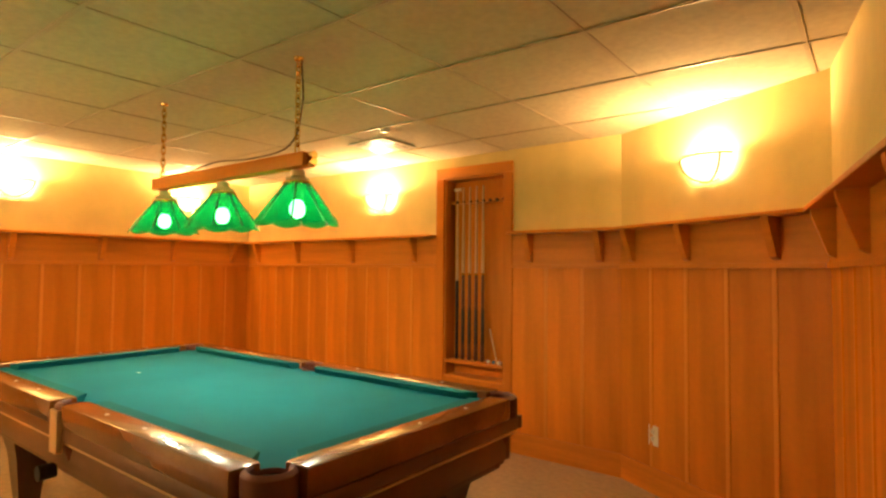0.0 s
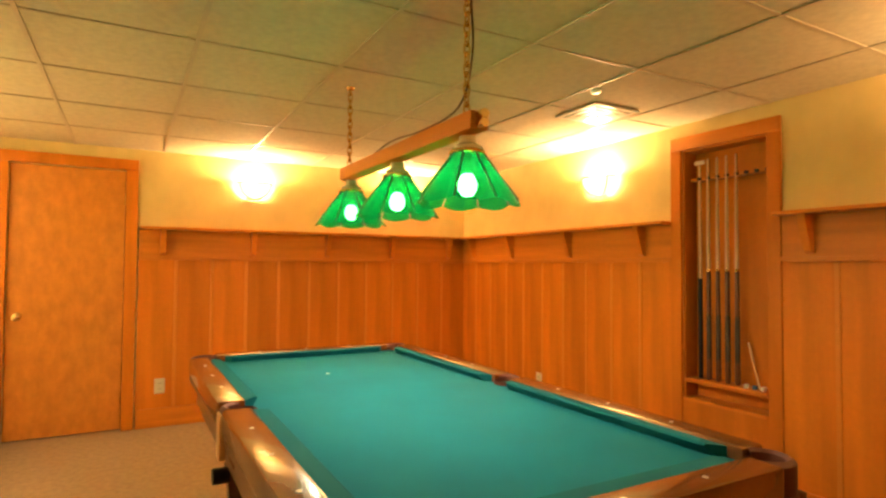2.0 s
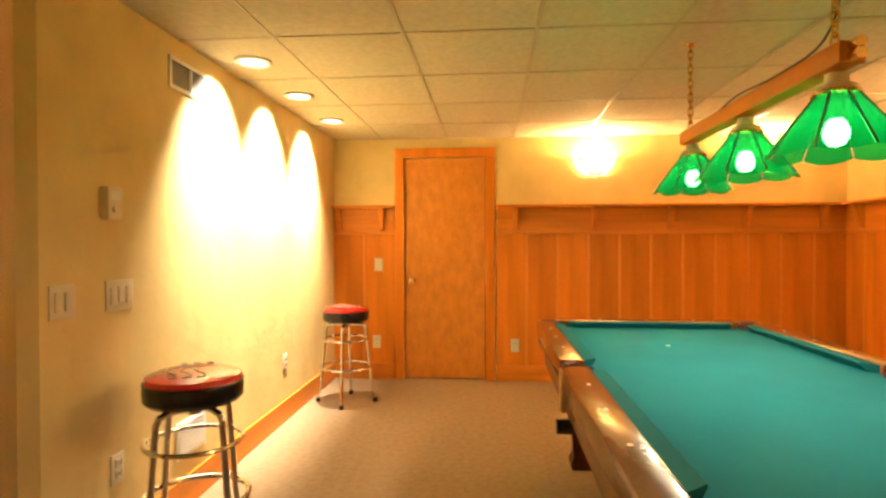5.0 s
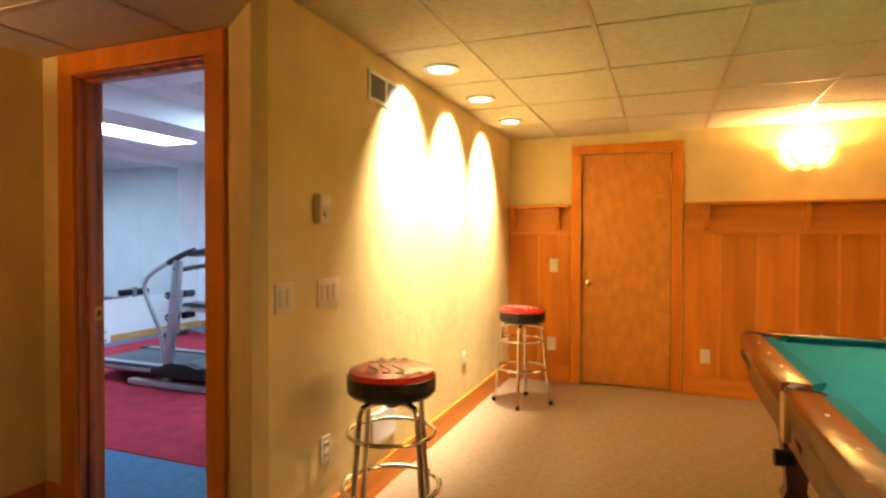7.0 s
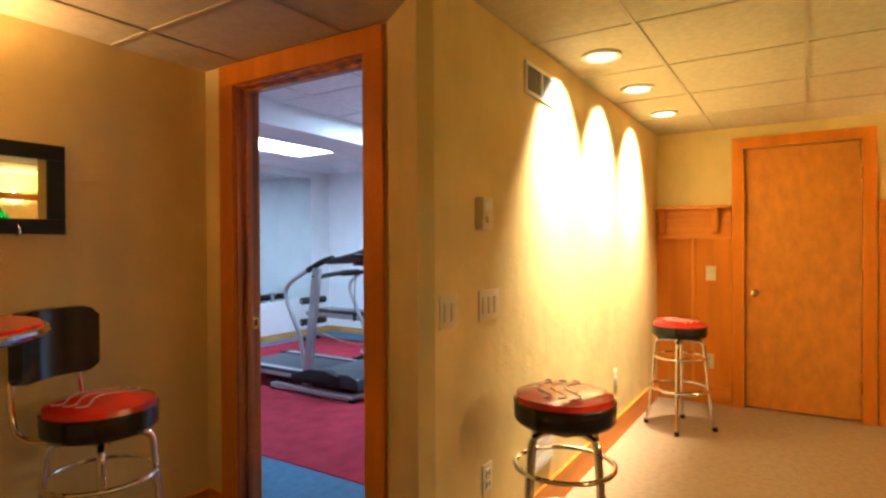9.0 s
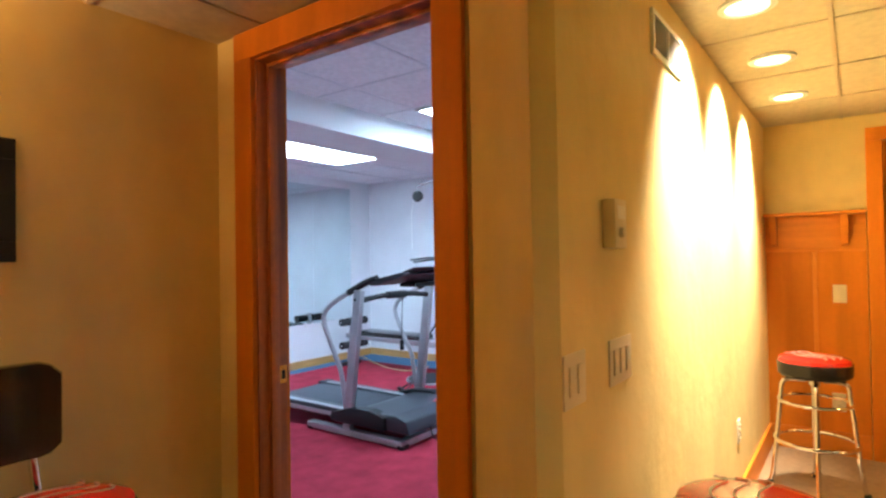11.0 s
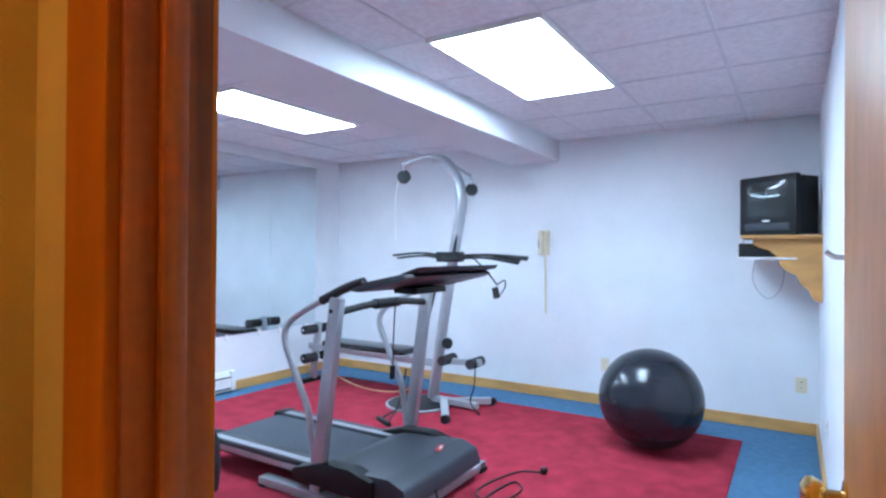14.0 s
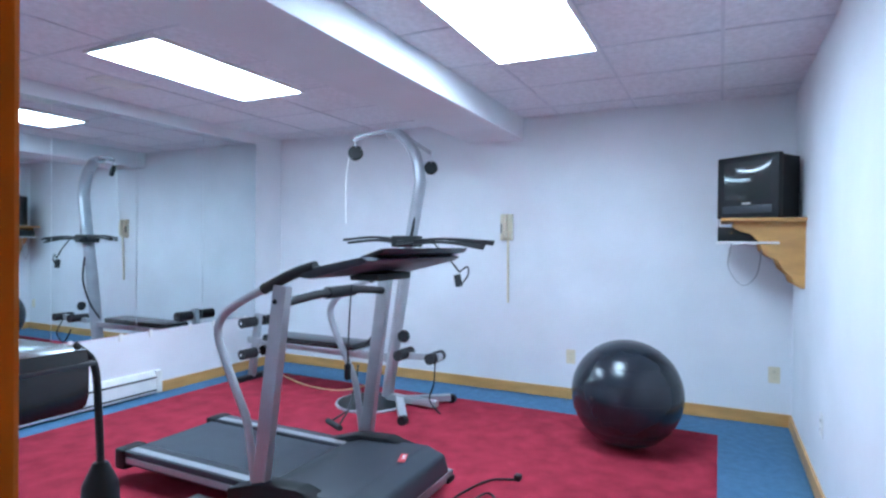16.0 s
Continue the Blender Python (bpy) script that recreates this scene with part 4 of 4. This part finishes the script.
for x0, x1 in ((-3.68, -3.56), (-3.08, -2.96)):
    part("side_rail", B(x0, x1, -3.58, -2.3, 0.10, 0.175, 0.012), HOOD, tm, "side foot rail")
    part("rail_stripe", B(x1 - 0.004 if x1 > -3.2 else x0 - 0.006, x1 + 0.006 if x1 > -3.2 else x0 + 0.004, -3.55, -2.4, 0.115, 0.145, 0.002), STEEL, tm, "silver side stripe")
    part("top_stripe", B((x0 + x1) / 2 + 0.0, (x0 + x1) / 2 + 0.045, -3.55, -2.6, 0.174, 0.1775, 0.001), STEEL, tm)
    part("end_cap", B(x0 - 0.008, x1 + 0.008, -3.64, -3.56, 0.07, 0.18, 0.015), BLACK, tm)
part("rear_roller", tube([(-3.6, -3.57, 0.13), (-3.04, -3.57, 0.13)], 0.028, 14), BLACK, tm)
part("motor_hood", prism([(-2.62, 0.10), (-2.62, 0.17), (-2.50, 0.205), (-2.12, 0.225), (-2.02, 0.19), (-1.99, 0.10)], "x", -3.67, -2.92, 0.018), HOOD, tm, "moulded grey motor hood")
part("hood_wing", prism([(-2.75, 0.165), (-2.55, 0.225), (-2.35, 0.235), (-2.2, 0.2), (-2.2, 0.10), (-2.75, 0.10)], "x", -2.985, -2.89, 0.014), BLACK, tm)
part("hood_wing", prism([(-2.75, 0.165), (-2.55, 0.225), (-2.35, 0.235), (-2.2, 0.2), (-2.2, 0.10), (-2.75, 0.10)], "x", -3.71, -3.615, 0.014), BLACK, tm)
bm = B(-0.055, 0.055, -0.018, 0.018, 0, 0.0015)
part("red_badge", bm, REDP, tm, "red badge on the hood").matrix_basis = pose(-3.44, -2.14, 0.2265, 0, 0, 20)
part("white_badge", B(-0.025, 0.025, -0.008, 0.008, 0, 0.002), WHITE, tm).matrix_basis = pose(-3.45, -2.14, 0.227, 0, 0, 20)
for x in (-2.93, -3.78):
    part("base_rail", B(x - 0.035, x + 0.035, -3.02, -2.04, 0.012, 0.058, 0.006), STEEL, tm, "silver floor rail")
    part("upright", bar((x, -2.60, 0.05), (x, -2.46, 1.10), 0.045, 0.075), STEEL, tm, "silver upright")
    part("handrail", tube([(x, -2.60, 0.09), (x, -2.66, 0.45), (x, -2.73, 0.60), (x, -2.845, 0.83), (x, -2.83, 0.93), (x, -2.74, 1.00), (x, -2.55, 1.09)], 0.019, 12, 6), STEEL, tm, "bent silver handrail")
    part("grip", tube([(x, -2.57, 1.08), (x, -2.40, 1.155), (x, -2.28, 1.19)], 0.025, 12, 4), FOAM, tm, "black foam grip")
    part("foot_pad", B(x - 0.038, x + 0.038, -2.08, -2.03, 0.0, 0.03, 0.004), BLACK, tm)
    part("foot_pad", B(x - 0.038, x + 0.038, -3.02, -2.97, 0.0, 0.02, 0.004), BLACK, tm)
    part("bolt", lathe([(0, 0.006), (0.010, 0.005), (0.012, 0), (0, 0)], 10), BLACK, tm).matrix_basis = pose(x + 0.023, -2.485, 1.03, 0, 90, 0)
part("base_cross_bar", B(-3.80, -2.91, -2.10, -2.04, 0.012, 0.058, 0.006), STEEL, tm)
part("pulse_bar", tube([(-2.94, -2.475, 1.02), (-3.2, -2.46, 1.045), (-3.5, -2.46, 1.045), (-3.77, -2.475, 1.02)], 0.021, 12, 5), FOAM, tm, "black foam cross bar")
part("bar_sleeve", tube([(-3.24, -2.46, 1.045), (-3.46, -2.46, 1.045)], 0.03, 14), BLACK, tm)
cons = part("console", prism([(-2.36, 1.140), (-2.34, 1.175), (-2.04, 1.235), (-2.00, 1.22), (-2.04, 1.20), (-2.30, 1.135)], "x", -3.80, -2.91, 0.01), HOOD, tm, "dark grey console")
part("console_panel", prism([(-2.30, 1.19), (-2.10, 1.231), (-2.09, 1.236), (-2.30, 1.198)], "x", -3.62, -3.10, 0.003), BLACK, cons, "black display panel")
part("console_tray", B(-3.5, -3.2, -2.30, -2.14, 1.115, 1.15, 0.01), BLACK, cons)
part("reader_rack", prism([(-2.10, 1.225), (-2.0, 1.245), (-1.98, 1.27), (-2.0, 1.268), (-2.1, 1.235)], "x", -3.85, -3.0, 0.003), HOOD, cons)
part("safety_cord", tube([(-3.36, -2.40, 1.08), (-3.355, -2.41, 0.9), (-3.36, -2.42, 0.68)], 0.004, 6, 3), BLACK, tm)
part("safety_key", B(-3.375, -3.345, -2.432, -2.408, 0.60, 0.68, 0.006), BLACK, tm)
part("power_cord", tube([(-3.16, -1.99, 0.12), (-3.12, -1.92, 0.05), (-3.25, -1.86, 0.012), (-3.55, -1.84, 0.012), (-3.72, -1.80, 0.012), (-3.62, -1.72, 0.012), (-3.4, -1.78, 0.012), (-3.5, -1.93, 0.012), (-3.85, -1.86, 0.012), (-3.95, -1.72, 0.012)], 0.0055, 8, 6), BLACK, tm, "black power cord on the carpet")
part("plug", B(-3.985, -3.94, -1.735, -1.70, 0.004, 0.034, 0.005), BLACK, tm)

# home gym with curved mast
hg = thing("home_gym", "silver and black home gym with bench, mast and rods", "exercise machine", (0.02, 0.08, 0))
HX = -5.0
part("mast", tube([(HX, -3.16, 0.06), (HX, -3.03, 0.9), (HX, -2.90, 1.65), (HX, -2.885, 1.82), (HX, -2.94, 2.02), (HX, -3.06, 2.155), (HX, -3.16, 2.175)], 0.066, 12, 6, flat=0.62), STEEL, hg, "tall curved silver mast")
part("top_arm", tube([(HX + 0.05, -3.48, 2.14), (HX + 0.03, -3.30, 2.185), (HX, -3.10, 2.185), (HX, -2.95, 2.10), (HX - 0.03, -2.80, 2.0)], 0.016, 10, 5), STEEL, hg, "silver pulley arm")
for x, y, z, rr in ((HX + 0.05, -3.46, 2.03, 0.062), (HX - 0.03, -2.80, 1.885, 0.052)):
    part("pulley", lathe([(0, 0.016), (rr * 0.4, 0.018), (rr, 0.014), (rr * 0.9, 0), (rr, -0.014), (rr * 0.4, -0.018), (0, -0.016)], 28), BLACK, hg, "black cable pulley").matrix_basis = pose(x, y, z, 0, 75, 20)
    part("pulley_hook", tube([(x, y, z + rr - 0.01), (x + 0.008, y, z + rr + 0.03), (x, y, z + rr + 0.06)], 0.006, 8, 3), CHROME, hg)
part("cable", tube([(HX + 0.05, -3.52, 2.03), (HX + 0.06, -3.55, 1.8), (HX + 0.05, -3.55, 1.45)], 0.004, 6, 4), WHITE, hg, "white cable")
random.seed(4)
for k in range(9):
    y0, y1 = (-3.56 + 0.03 * (k % 3), -2.98) if k % 2 else (-3.02, -2.30 + 0.035 * (k % 4))
    zc = 1.29 + 0.012 * (k % 4)
    part("power_rod", tube([(HX + 0.03 + 0.012 * k, y0, zc - 0.012), (HX + 0.05, (y0 + y1) / 2, zc + 0.012), (HX + 0.05 + 0.006 * k, y1, zc - 0.004 * k)], 0.0105, 8, 4), BLACK, hg, "black bending rod")
part("rod_box", B(HX - 0.06, HX + 0.10, -3.08, -2.88, 1.26, 1.35, 0.012), BLACK, hg)
part("rod_binding", tube([(HX + 0.05, -2.93, 1.33), (HX + 0.045, -2.915, 1.42), (HX + 0.04, -2.91, 1.50)], 0.014, 8), BLACK, hg)
part("strap", tube([(HX + 0.06, -2.72, 1.29), (HX + 0.07, -2.60, 1.19), (HX + 0.07, -2.50, 1.08)], 0.007, 8, 3), BLACK, hg)
part("hand_grip", tube([(HX + 0.07, -2.52, 1.06), (HX + 0.07, -2.50, 0.97)], 0.027, 12), FOAM, hg, "black foam hand grip")
part("grip_loop", tube([(HX + 0.07, -2.50, 1.08), (HX + 0.06, -2.44, 1.12), (HX + 0.07, -2.43, 1.06), (HX + 0.07, -2.49, 0.98)], 0.006, 8, 4), BLACK, hg)
part("base_plate", lathe([(0, 0.03), (0.26, 0.028), (0.27, 0.02), (0.27, 0.004), (0, 0.004)], 40, at=(HX + 0.12, -3.24, 0)), BLACK, hg, "round black foot platform")
part("plate_rim", ring(0.272, 0.016, 0.011, 40), STEEL, hg).location = (HX + 0.12, -3.24, 0)
part("base_beam", bar((HX, -3.16, 0.05), (HX + 0.02, -2.70, 0.05), 0.06, 0.05), STEEL, hg)
part("base_foot", bar((HX, -3.05, 0.045), (HX + 0.44, -2.76, 0.045), 0.06, 0.05), STEEL, hg, "silver base foot")
part("base_foot", bar((HX, -3.0, 0.045), (HX - 0.22, -2.70, 0.045), 0.06, 0.05), STEEL, hg, "silver base foot")
for p in ((HX + 0.45, -2.755, 0.035), (HX - 0.23, -2.69, 0.035)):
    part("wheel", tube([(p[0] - 0.02, p[1], p[2]), (p[0] + 0.02, p[1], p[2])], 0.035, 16), BLACK, hg)
part("bench_beam", bar((HX, -3.10, 0.36), (HX - 0.05, -4.72, 0.37), 0.05, 0.06), STEEL, hg)
part("bench_pad", B(HX - 0.15, HX + 0.12, -4.40, -3.42, 0.405, 0.465, 0.022), VINB, hg, "black padded bench")
part("pad_trim", B(HX - 0.152, HX + 0.122, -4.41, -3.41, 0.395, 0.412, 0.006), STEEL, hg)
part("bench_leg", bar((HX - 0.05, -4.68, 0.03), (HX - 0.05, -4.60, 0.62), 0.05, 0.06), STEEL, hg, "silver bench leg")
part("bench_foot", B(HX - 0.22, HX + 0.12, -4.72, -4.65, 0.0, 0.045, 0.008), BLACK, hg)
for z in (0.555, 0.27):
    part("foam_roller", tube([(HX - 0.26, -4.60, z), (HX - 0.10, -4.60, z)], 0.047, 16), FOAM, hg, "black foam roller")
    part("foam_roller", tube([(HX + 0.0, -4.60, z), (HX + 0.16, -4.60, z)], 0.047, 16), FOAM, hg, "black foam roller")
    part("roller_rod", tube([(HX - 0.27, -4.60, z), (HX + 0.17, -4.60, z)], 0.012, 10), CHROME, hg)
part("seat_arm", bar((HX + 0.05, -3.05, 0.40), (HX + 0.12, -2.62, 0.44), 0.05, 0.05), STEEL, hg)
for y in (-2.95, -2.68):
    part("foam_roller", tube([(HX + 0.0, y, 0.43), (HX + 0.2, y, 0.43)], 0.042, 16), FOAM, hg, "black foam roller")
part("side_knob", lathe([(0, 0.03), (0.045, 0.026), (0.05, 0.0), (0.04, -0.02), (0, -0.02)], 20), BLACK, hg).matrix_basis = pose(HX + 0.07, -2.97, 0.56, 0, 80, 0)
part("cable_drop", tube([(HX + 0.10, -2.68, 0.40), (HX + 0.16, -2.66, 0.24), (HX + 0.11, -2.72, 0.10), (HX + 0.17, -2.60, 0.03)], 0.006, 8, 4), BLACK, hg)
part("cable_drop", tube([(HX + 0.33, -3.22, 0.36), (HX + 0.40, -3.20, 0.22), (HX + 0.55, -3.15, 0.08)], 0.007, 8, 4), BLACK, hg)
part("stirrup", tube([(HX + 0.55, -3.15, 0.08), (HX + 0.66, -3.22, 0.02), (HX + 0.74, -3.10, 0.02), (HX + 0.55, -3.15, 0.08)], 0.007, 8), BLACK, hg)
part("stirrup_bar", tube([(HX + 0.66, -3.25, 0.02), (HX + 0.76, -3.07, 0.02)], 0.02, 12), FOAM, hg)
part("low_cable", tube([(HX - 0.02, -4.5, 0.15), (HX + 0.05, -4.0, 0.06), (HX + 0.08, -3.6, 0.06), (HX + 0.1, -3.3, 0.14)], 0.005, 6, 5), CUE, hg, "pale slack cable")
part("lat_strap", tube([(HX + 0.10, -3.33, 0.45), (HX + 0.12, -3.18, 0.62), (HX + 0.14, -3.10, 0.85), (HX + 0.1, -3.06, 1.1)], 0.010, 8, 4), BLACK, hg)

# exercise ball
eb = thing("exercise_ball", "large glossy black exercise ball on the carpet", "exercise ball", (-4.84, -1.20, 0.004))
bm = bmesh.new()
bmesh.ops.create_uvsphere(bm, u_segments=64, v_segments=40, radius=0.345)
for v in bm.verts:
    v.co.z = v.co.z * 0.985 + 0.340
    if v.co.z < 0.004:
        v.co.z = 0.0
part("ball", bm, RUBBER, eb)
for k in range(7):
    a = radians(-54 + 18 * k)
    part("ridge", ring(0.3452 * math.cos(a), 0.340 + 0.340 * math.sin(a), 0.0018, 48), RUBBER, eb)
part("valve", lathe([(0, 0.004), (0.012, 0.003), (0.012, 0), (0, 0)], 12), BLACK, eb).matrix_basis = pose(0.31, -0.16, 0.36, 0, 88, -27)

# tv on its corner shelf
ts = thing("wall_shelf", "pine wall shelf with scrolled brackets under a television", "shelf", (-5.38, GY1, 1.475))
part("board", B(-0.30, 0.27, -0.47, 0, -0.022, 0, 0.004), PINE, ts)
for x in (-0.24, 0.20):
    pts = [(0, -0.022), (-0.40, -0.022), (-0.40, -0.06), (-0.36, -0.085), (-0.30, -0.10), (-0.25, -0.15), (-0.235, -0.21), (-0.19, -0.25), (-0.14, -0.27), (-0.12, -0.33), (-0.07, -0.37), (-0.055, -0.42), (-0.02, -0.44), (0, -0.44)]
    part("bracket", prism(pts, "x", x - 0.01, x + 0.01, 0.002), PINE, ts, "scroll-cut pine bracket")
part("lower_shelf", B(-0.26, 0.22, -0.50, -0.14, -0.165, -0.15, 0.003), WHITE, ts)
vc = thing("video_recorder", "black video recorder under the television shelf", "video player", (-5.40, GY1 - 0.33, 1.325))
part("body", B(-0.20, 0.18, -0.16, 0.14, 0.0, 0.095, 0.005), BLACK, vc)
part("cassette_door", B(0.18, 0.184, -0.10, 0.02, 0.05, 0.08), SCREEN, vc)
tv = thing("television", "black tube television on a pine wall shelf", "television", (-5.39, GY1 - 0.235, 1.476), -36)
part("front_bezel", B(0.10, 0.15, -0.215, 0.215, 0, 0.415, 0.012), BLACK, tv)
part("cabinet", B(-0.09, 0.10, -0.205, 0.205, 0.01, 0.405, 0.01), BLACK, tv)
bm = bmesh.new()
A = [bm.verts.new(p) for p in ((-0.09, -0.19, 0.02), (-0.09, 0.17, 0.02), (-0.09, 0.17, 0.37), (-0.09, -0.19, 0.37))]
C = [bm.verts.new(p) for p in ((-0.21, -0.14, 0.03), (-0.21, 0.08, 0.03), (-0.21, 0.08, 0.30), (-0.21, -0.14, 0.30))]
bm.faces.new(A), bm.faces.new(C)
for i in range(4):
    bm.faces.new((A[i], A[(i + 1) % 4], C[(i + 1) % 4], C[i]))
part("tube_housing", bm, BLACK, tv, "", False)
bm = bmesh.new()
n = 10
V = [[bm.verts.new((0.151 + 0.004 * (1 - (2 * i / n - 1) ** 2) * (1 - (2 * j / n - 1) ** 2), -0.16 + 0.32 * i / n, 0.125 + 0.25 * j / n)) for j in range(n + 1)] for i in range(n + 1)]
for i in range(n):
    for j in range(n):
        bm.faces.new((V[i][j], V[i + 1][j], V[i + 1][j + 1], V[i][j + 1]))
part("screen", bm, SCREEN, tv, "dark curved glass screen")
part("control_strip", B(0.15, 0.154, -0.17, 0.17, 0.035, 0.085, 0.002), HOOD, tv)
part("badge", B(0.154, 0.156, -0.03, 0.03, 0.095, 0.105), WHITE, tv)
part("aerial_cable", tube([(-0.1, -0.2, 0.1), (-0.02, -0.30, 0.05), (0.0, -0.30, -0.08), (0.0, -0.22, -0.15)], 0.003, 6, 5), BLACK, tv)
cbl = thing("hanging_cable", "thin grey cable looping below the shelf", "cable")
part("loop", tube([(-5.55, GY1 - 0.40, 1.32), (-5.56, GY1 - 0.42, 1.15), (-5.57, GY1 - 0.33, 1.02), (-5.58, GY1 - 0.24, 1.10), (-5.58, GY1 - 0.21, 1.32)], 0.004, 6, 6), STEEL, cbl)

# wall phone
ph = thing("wall_phone", "beige wall telephone with a hanging cord", "telephone", (GX, -2.36, 1.44), -90)
part("base", B(-0.055, 0.055, 0, 0.035, -0.115, 0.115, 0.008), IVORY, ph)
part("handset", tube([(0.0, 0.06, 0.10), (0.0, 0.075, 0.06), (0.0, 0.075, -0.05), (0.0, 0.06, -0.09)], 0.024, 12, 4), IVORY, ph)
part("keypad", B(0.028, 0.05, 0.035, 0.038, -0.05, 0.03), HOOD, ph)
part("cord", tube([(-0.02, 0.04, -0.11), (-0.02, 0.03, -0.3), (-0.018, 0.02, -0.55), (-0.02, 0.02, -0.66)], 0.010, 8, 4), IVORY, ph, "coiled cord")
plate("wall_outlet", (GX, -1.785, 0.355), -90, "ivory wall outlet on white wall", "outlet")
plate("wall_outlet", (GX, -0.31, 0.365), -90, "ivory wall outlet on white wall", "outlet")
plate("wall_outlet", (-4.45, GY1, 0.40), 180, "white wall outlet on white wall", "outlet", m=WHITE)

wh = thing("wall_hook", "small white plastic hook on the white gym wall", "hook", (-2.78, GY1, 1.34), 180)
part("hook_plate", B(-0.02, 0.02, 0, 0.006, -0.04, 0.03, 0.003), WHITE, wh)
part("peg", tube([(0, 0.004, 0.0), (0, 0.05, -0.004), (0, 0.075, 0.012)], 0.009, 10, 4), WHITE, wh)

gv = thing("ceiling_grille", "white louvred ceiling grille", "vent", (-3.60, -4.45, GZ))
part("frame", B(-0.16, 0.16, -0.10, 0.10, -0.012, -0.001, 0.003), WHITE, gv)
for k in range(6):
    part("louvre", B(-0.14, 0.14, -0.08 + k * 0.03, -0.065 + k * 0.03, -0.018, -0.012), WHITE, gv)

# padded exercise seat beside the doorway, with a strap and grip hanging from it
es = thing("strap_trainer", "black padded strap trainer on a silver post", "exercise machine", (-1.66, -1.96, 0))
part("post", bar((0, 0, 0.03), (0, 0, 0.98), 0.05, 0.05), STEEL, es)
part("base", B(-0.05, 0.05, -0.3, 0.3, 0.004, 0.04, 0.008), STEEL, es)
part("pad", B(-0.145, 0.14, -0.12, 0.12, 0.935, 1.075, 0.035), VINB, es, "thick black vinyl pad")
part("pad_trim", B(-0.148, 0.143, -0.122, 0.122, 1.03, 1.04, 0.004), HOOD, es)
part("strap", tube([(-0.12, 0.09, 1.075), (-0.155, 0.10, 1.03), (-0.165, 0.10, 0.93), (-0.17, 0.10, 0.82)], 0.008, 8, 4), BLACK, es, "black strap")
part("strap_grip", lathe([(0, 0.82), (0.015, 0.815), (0.035, 0.77), (0.04, 0.68), (0.035, 0.62), (0, 0.61)], 20, at=(-0.17, 0.10, 0)), BLACK, es, "black grip with a pale tag")
part("tag", B(-0.148, -0.145, 0.12, 0.14, 0.66, 0.74), WHITE, es)
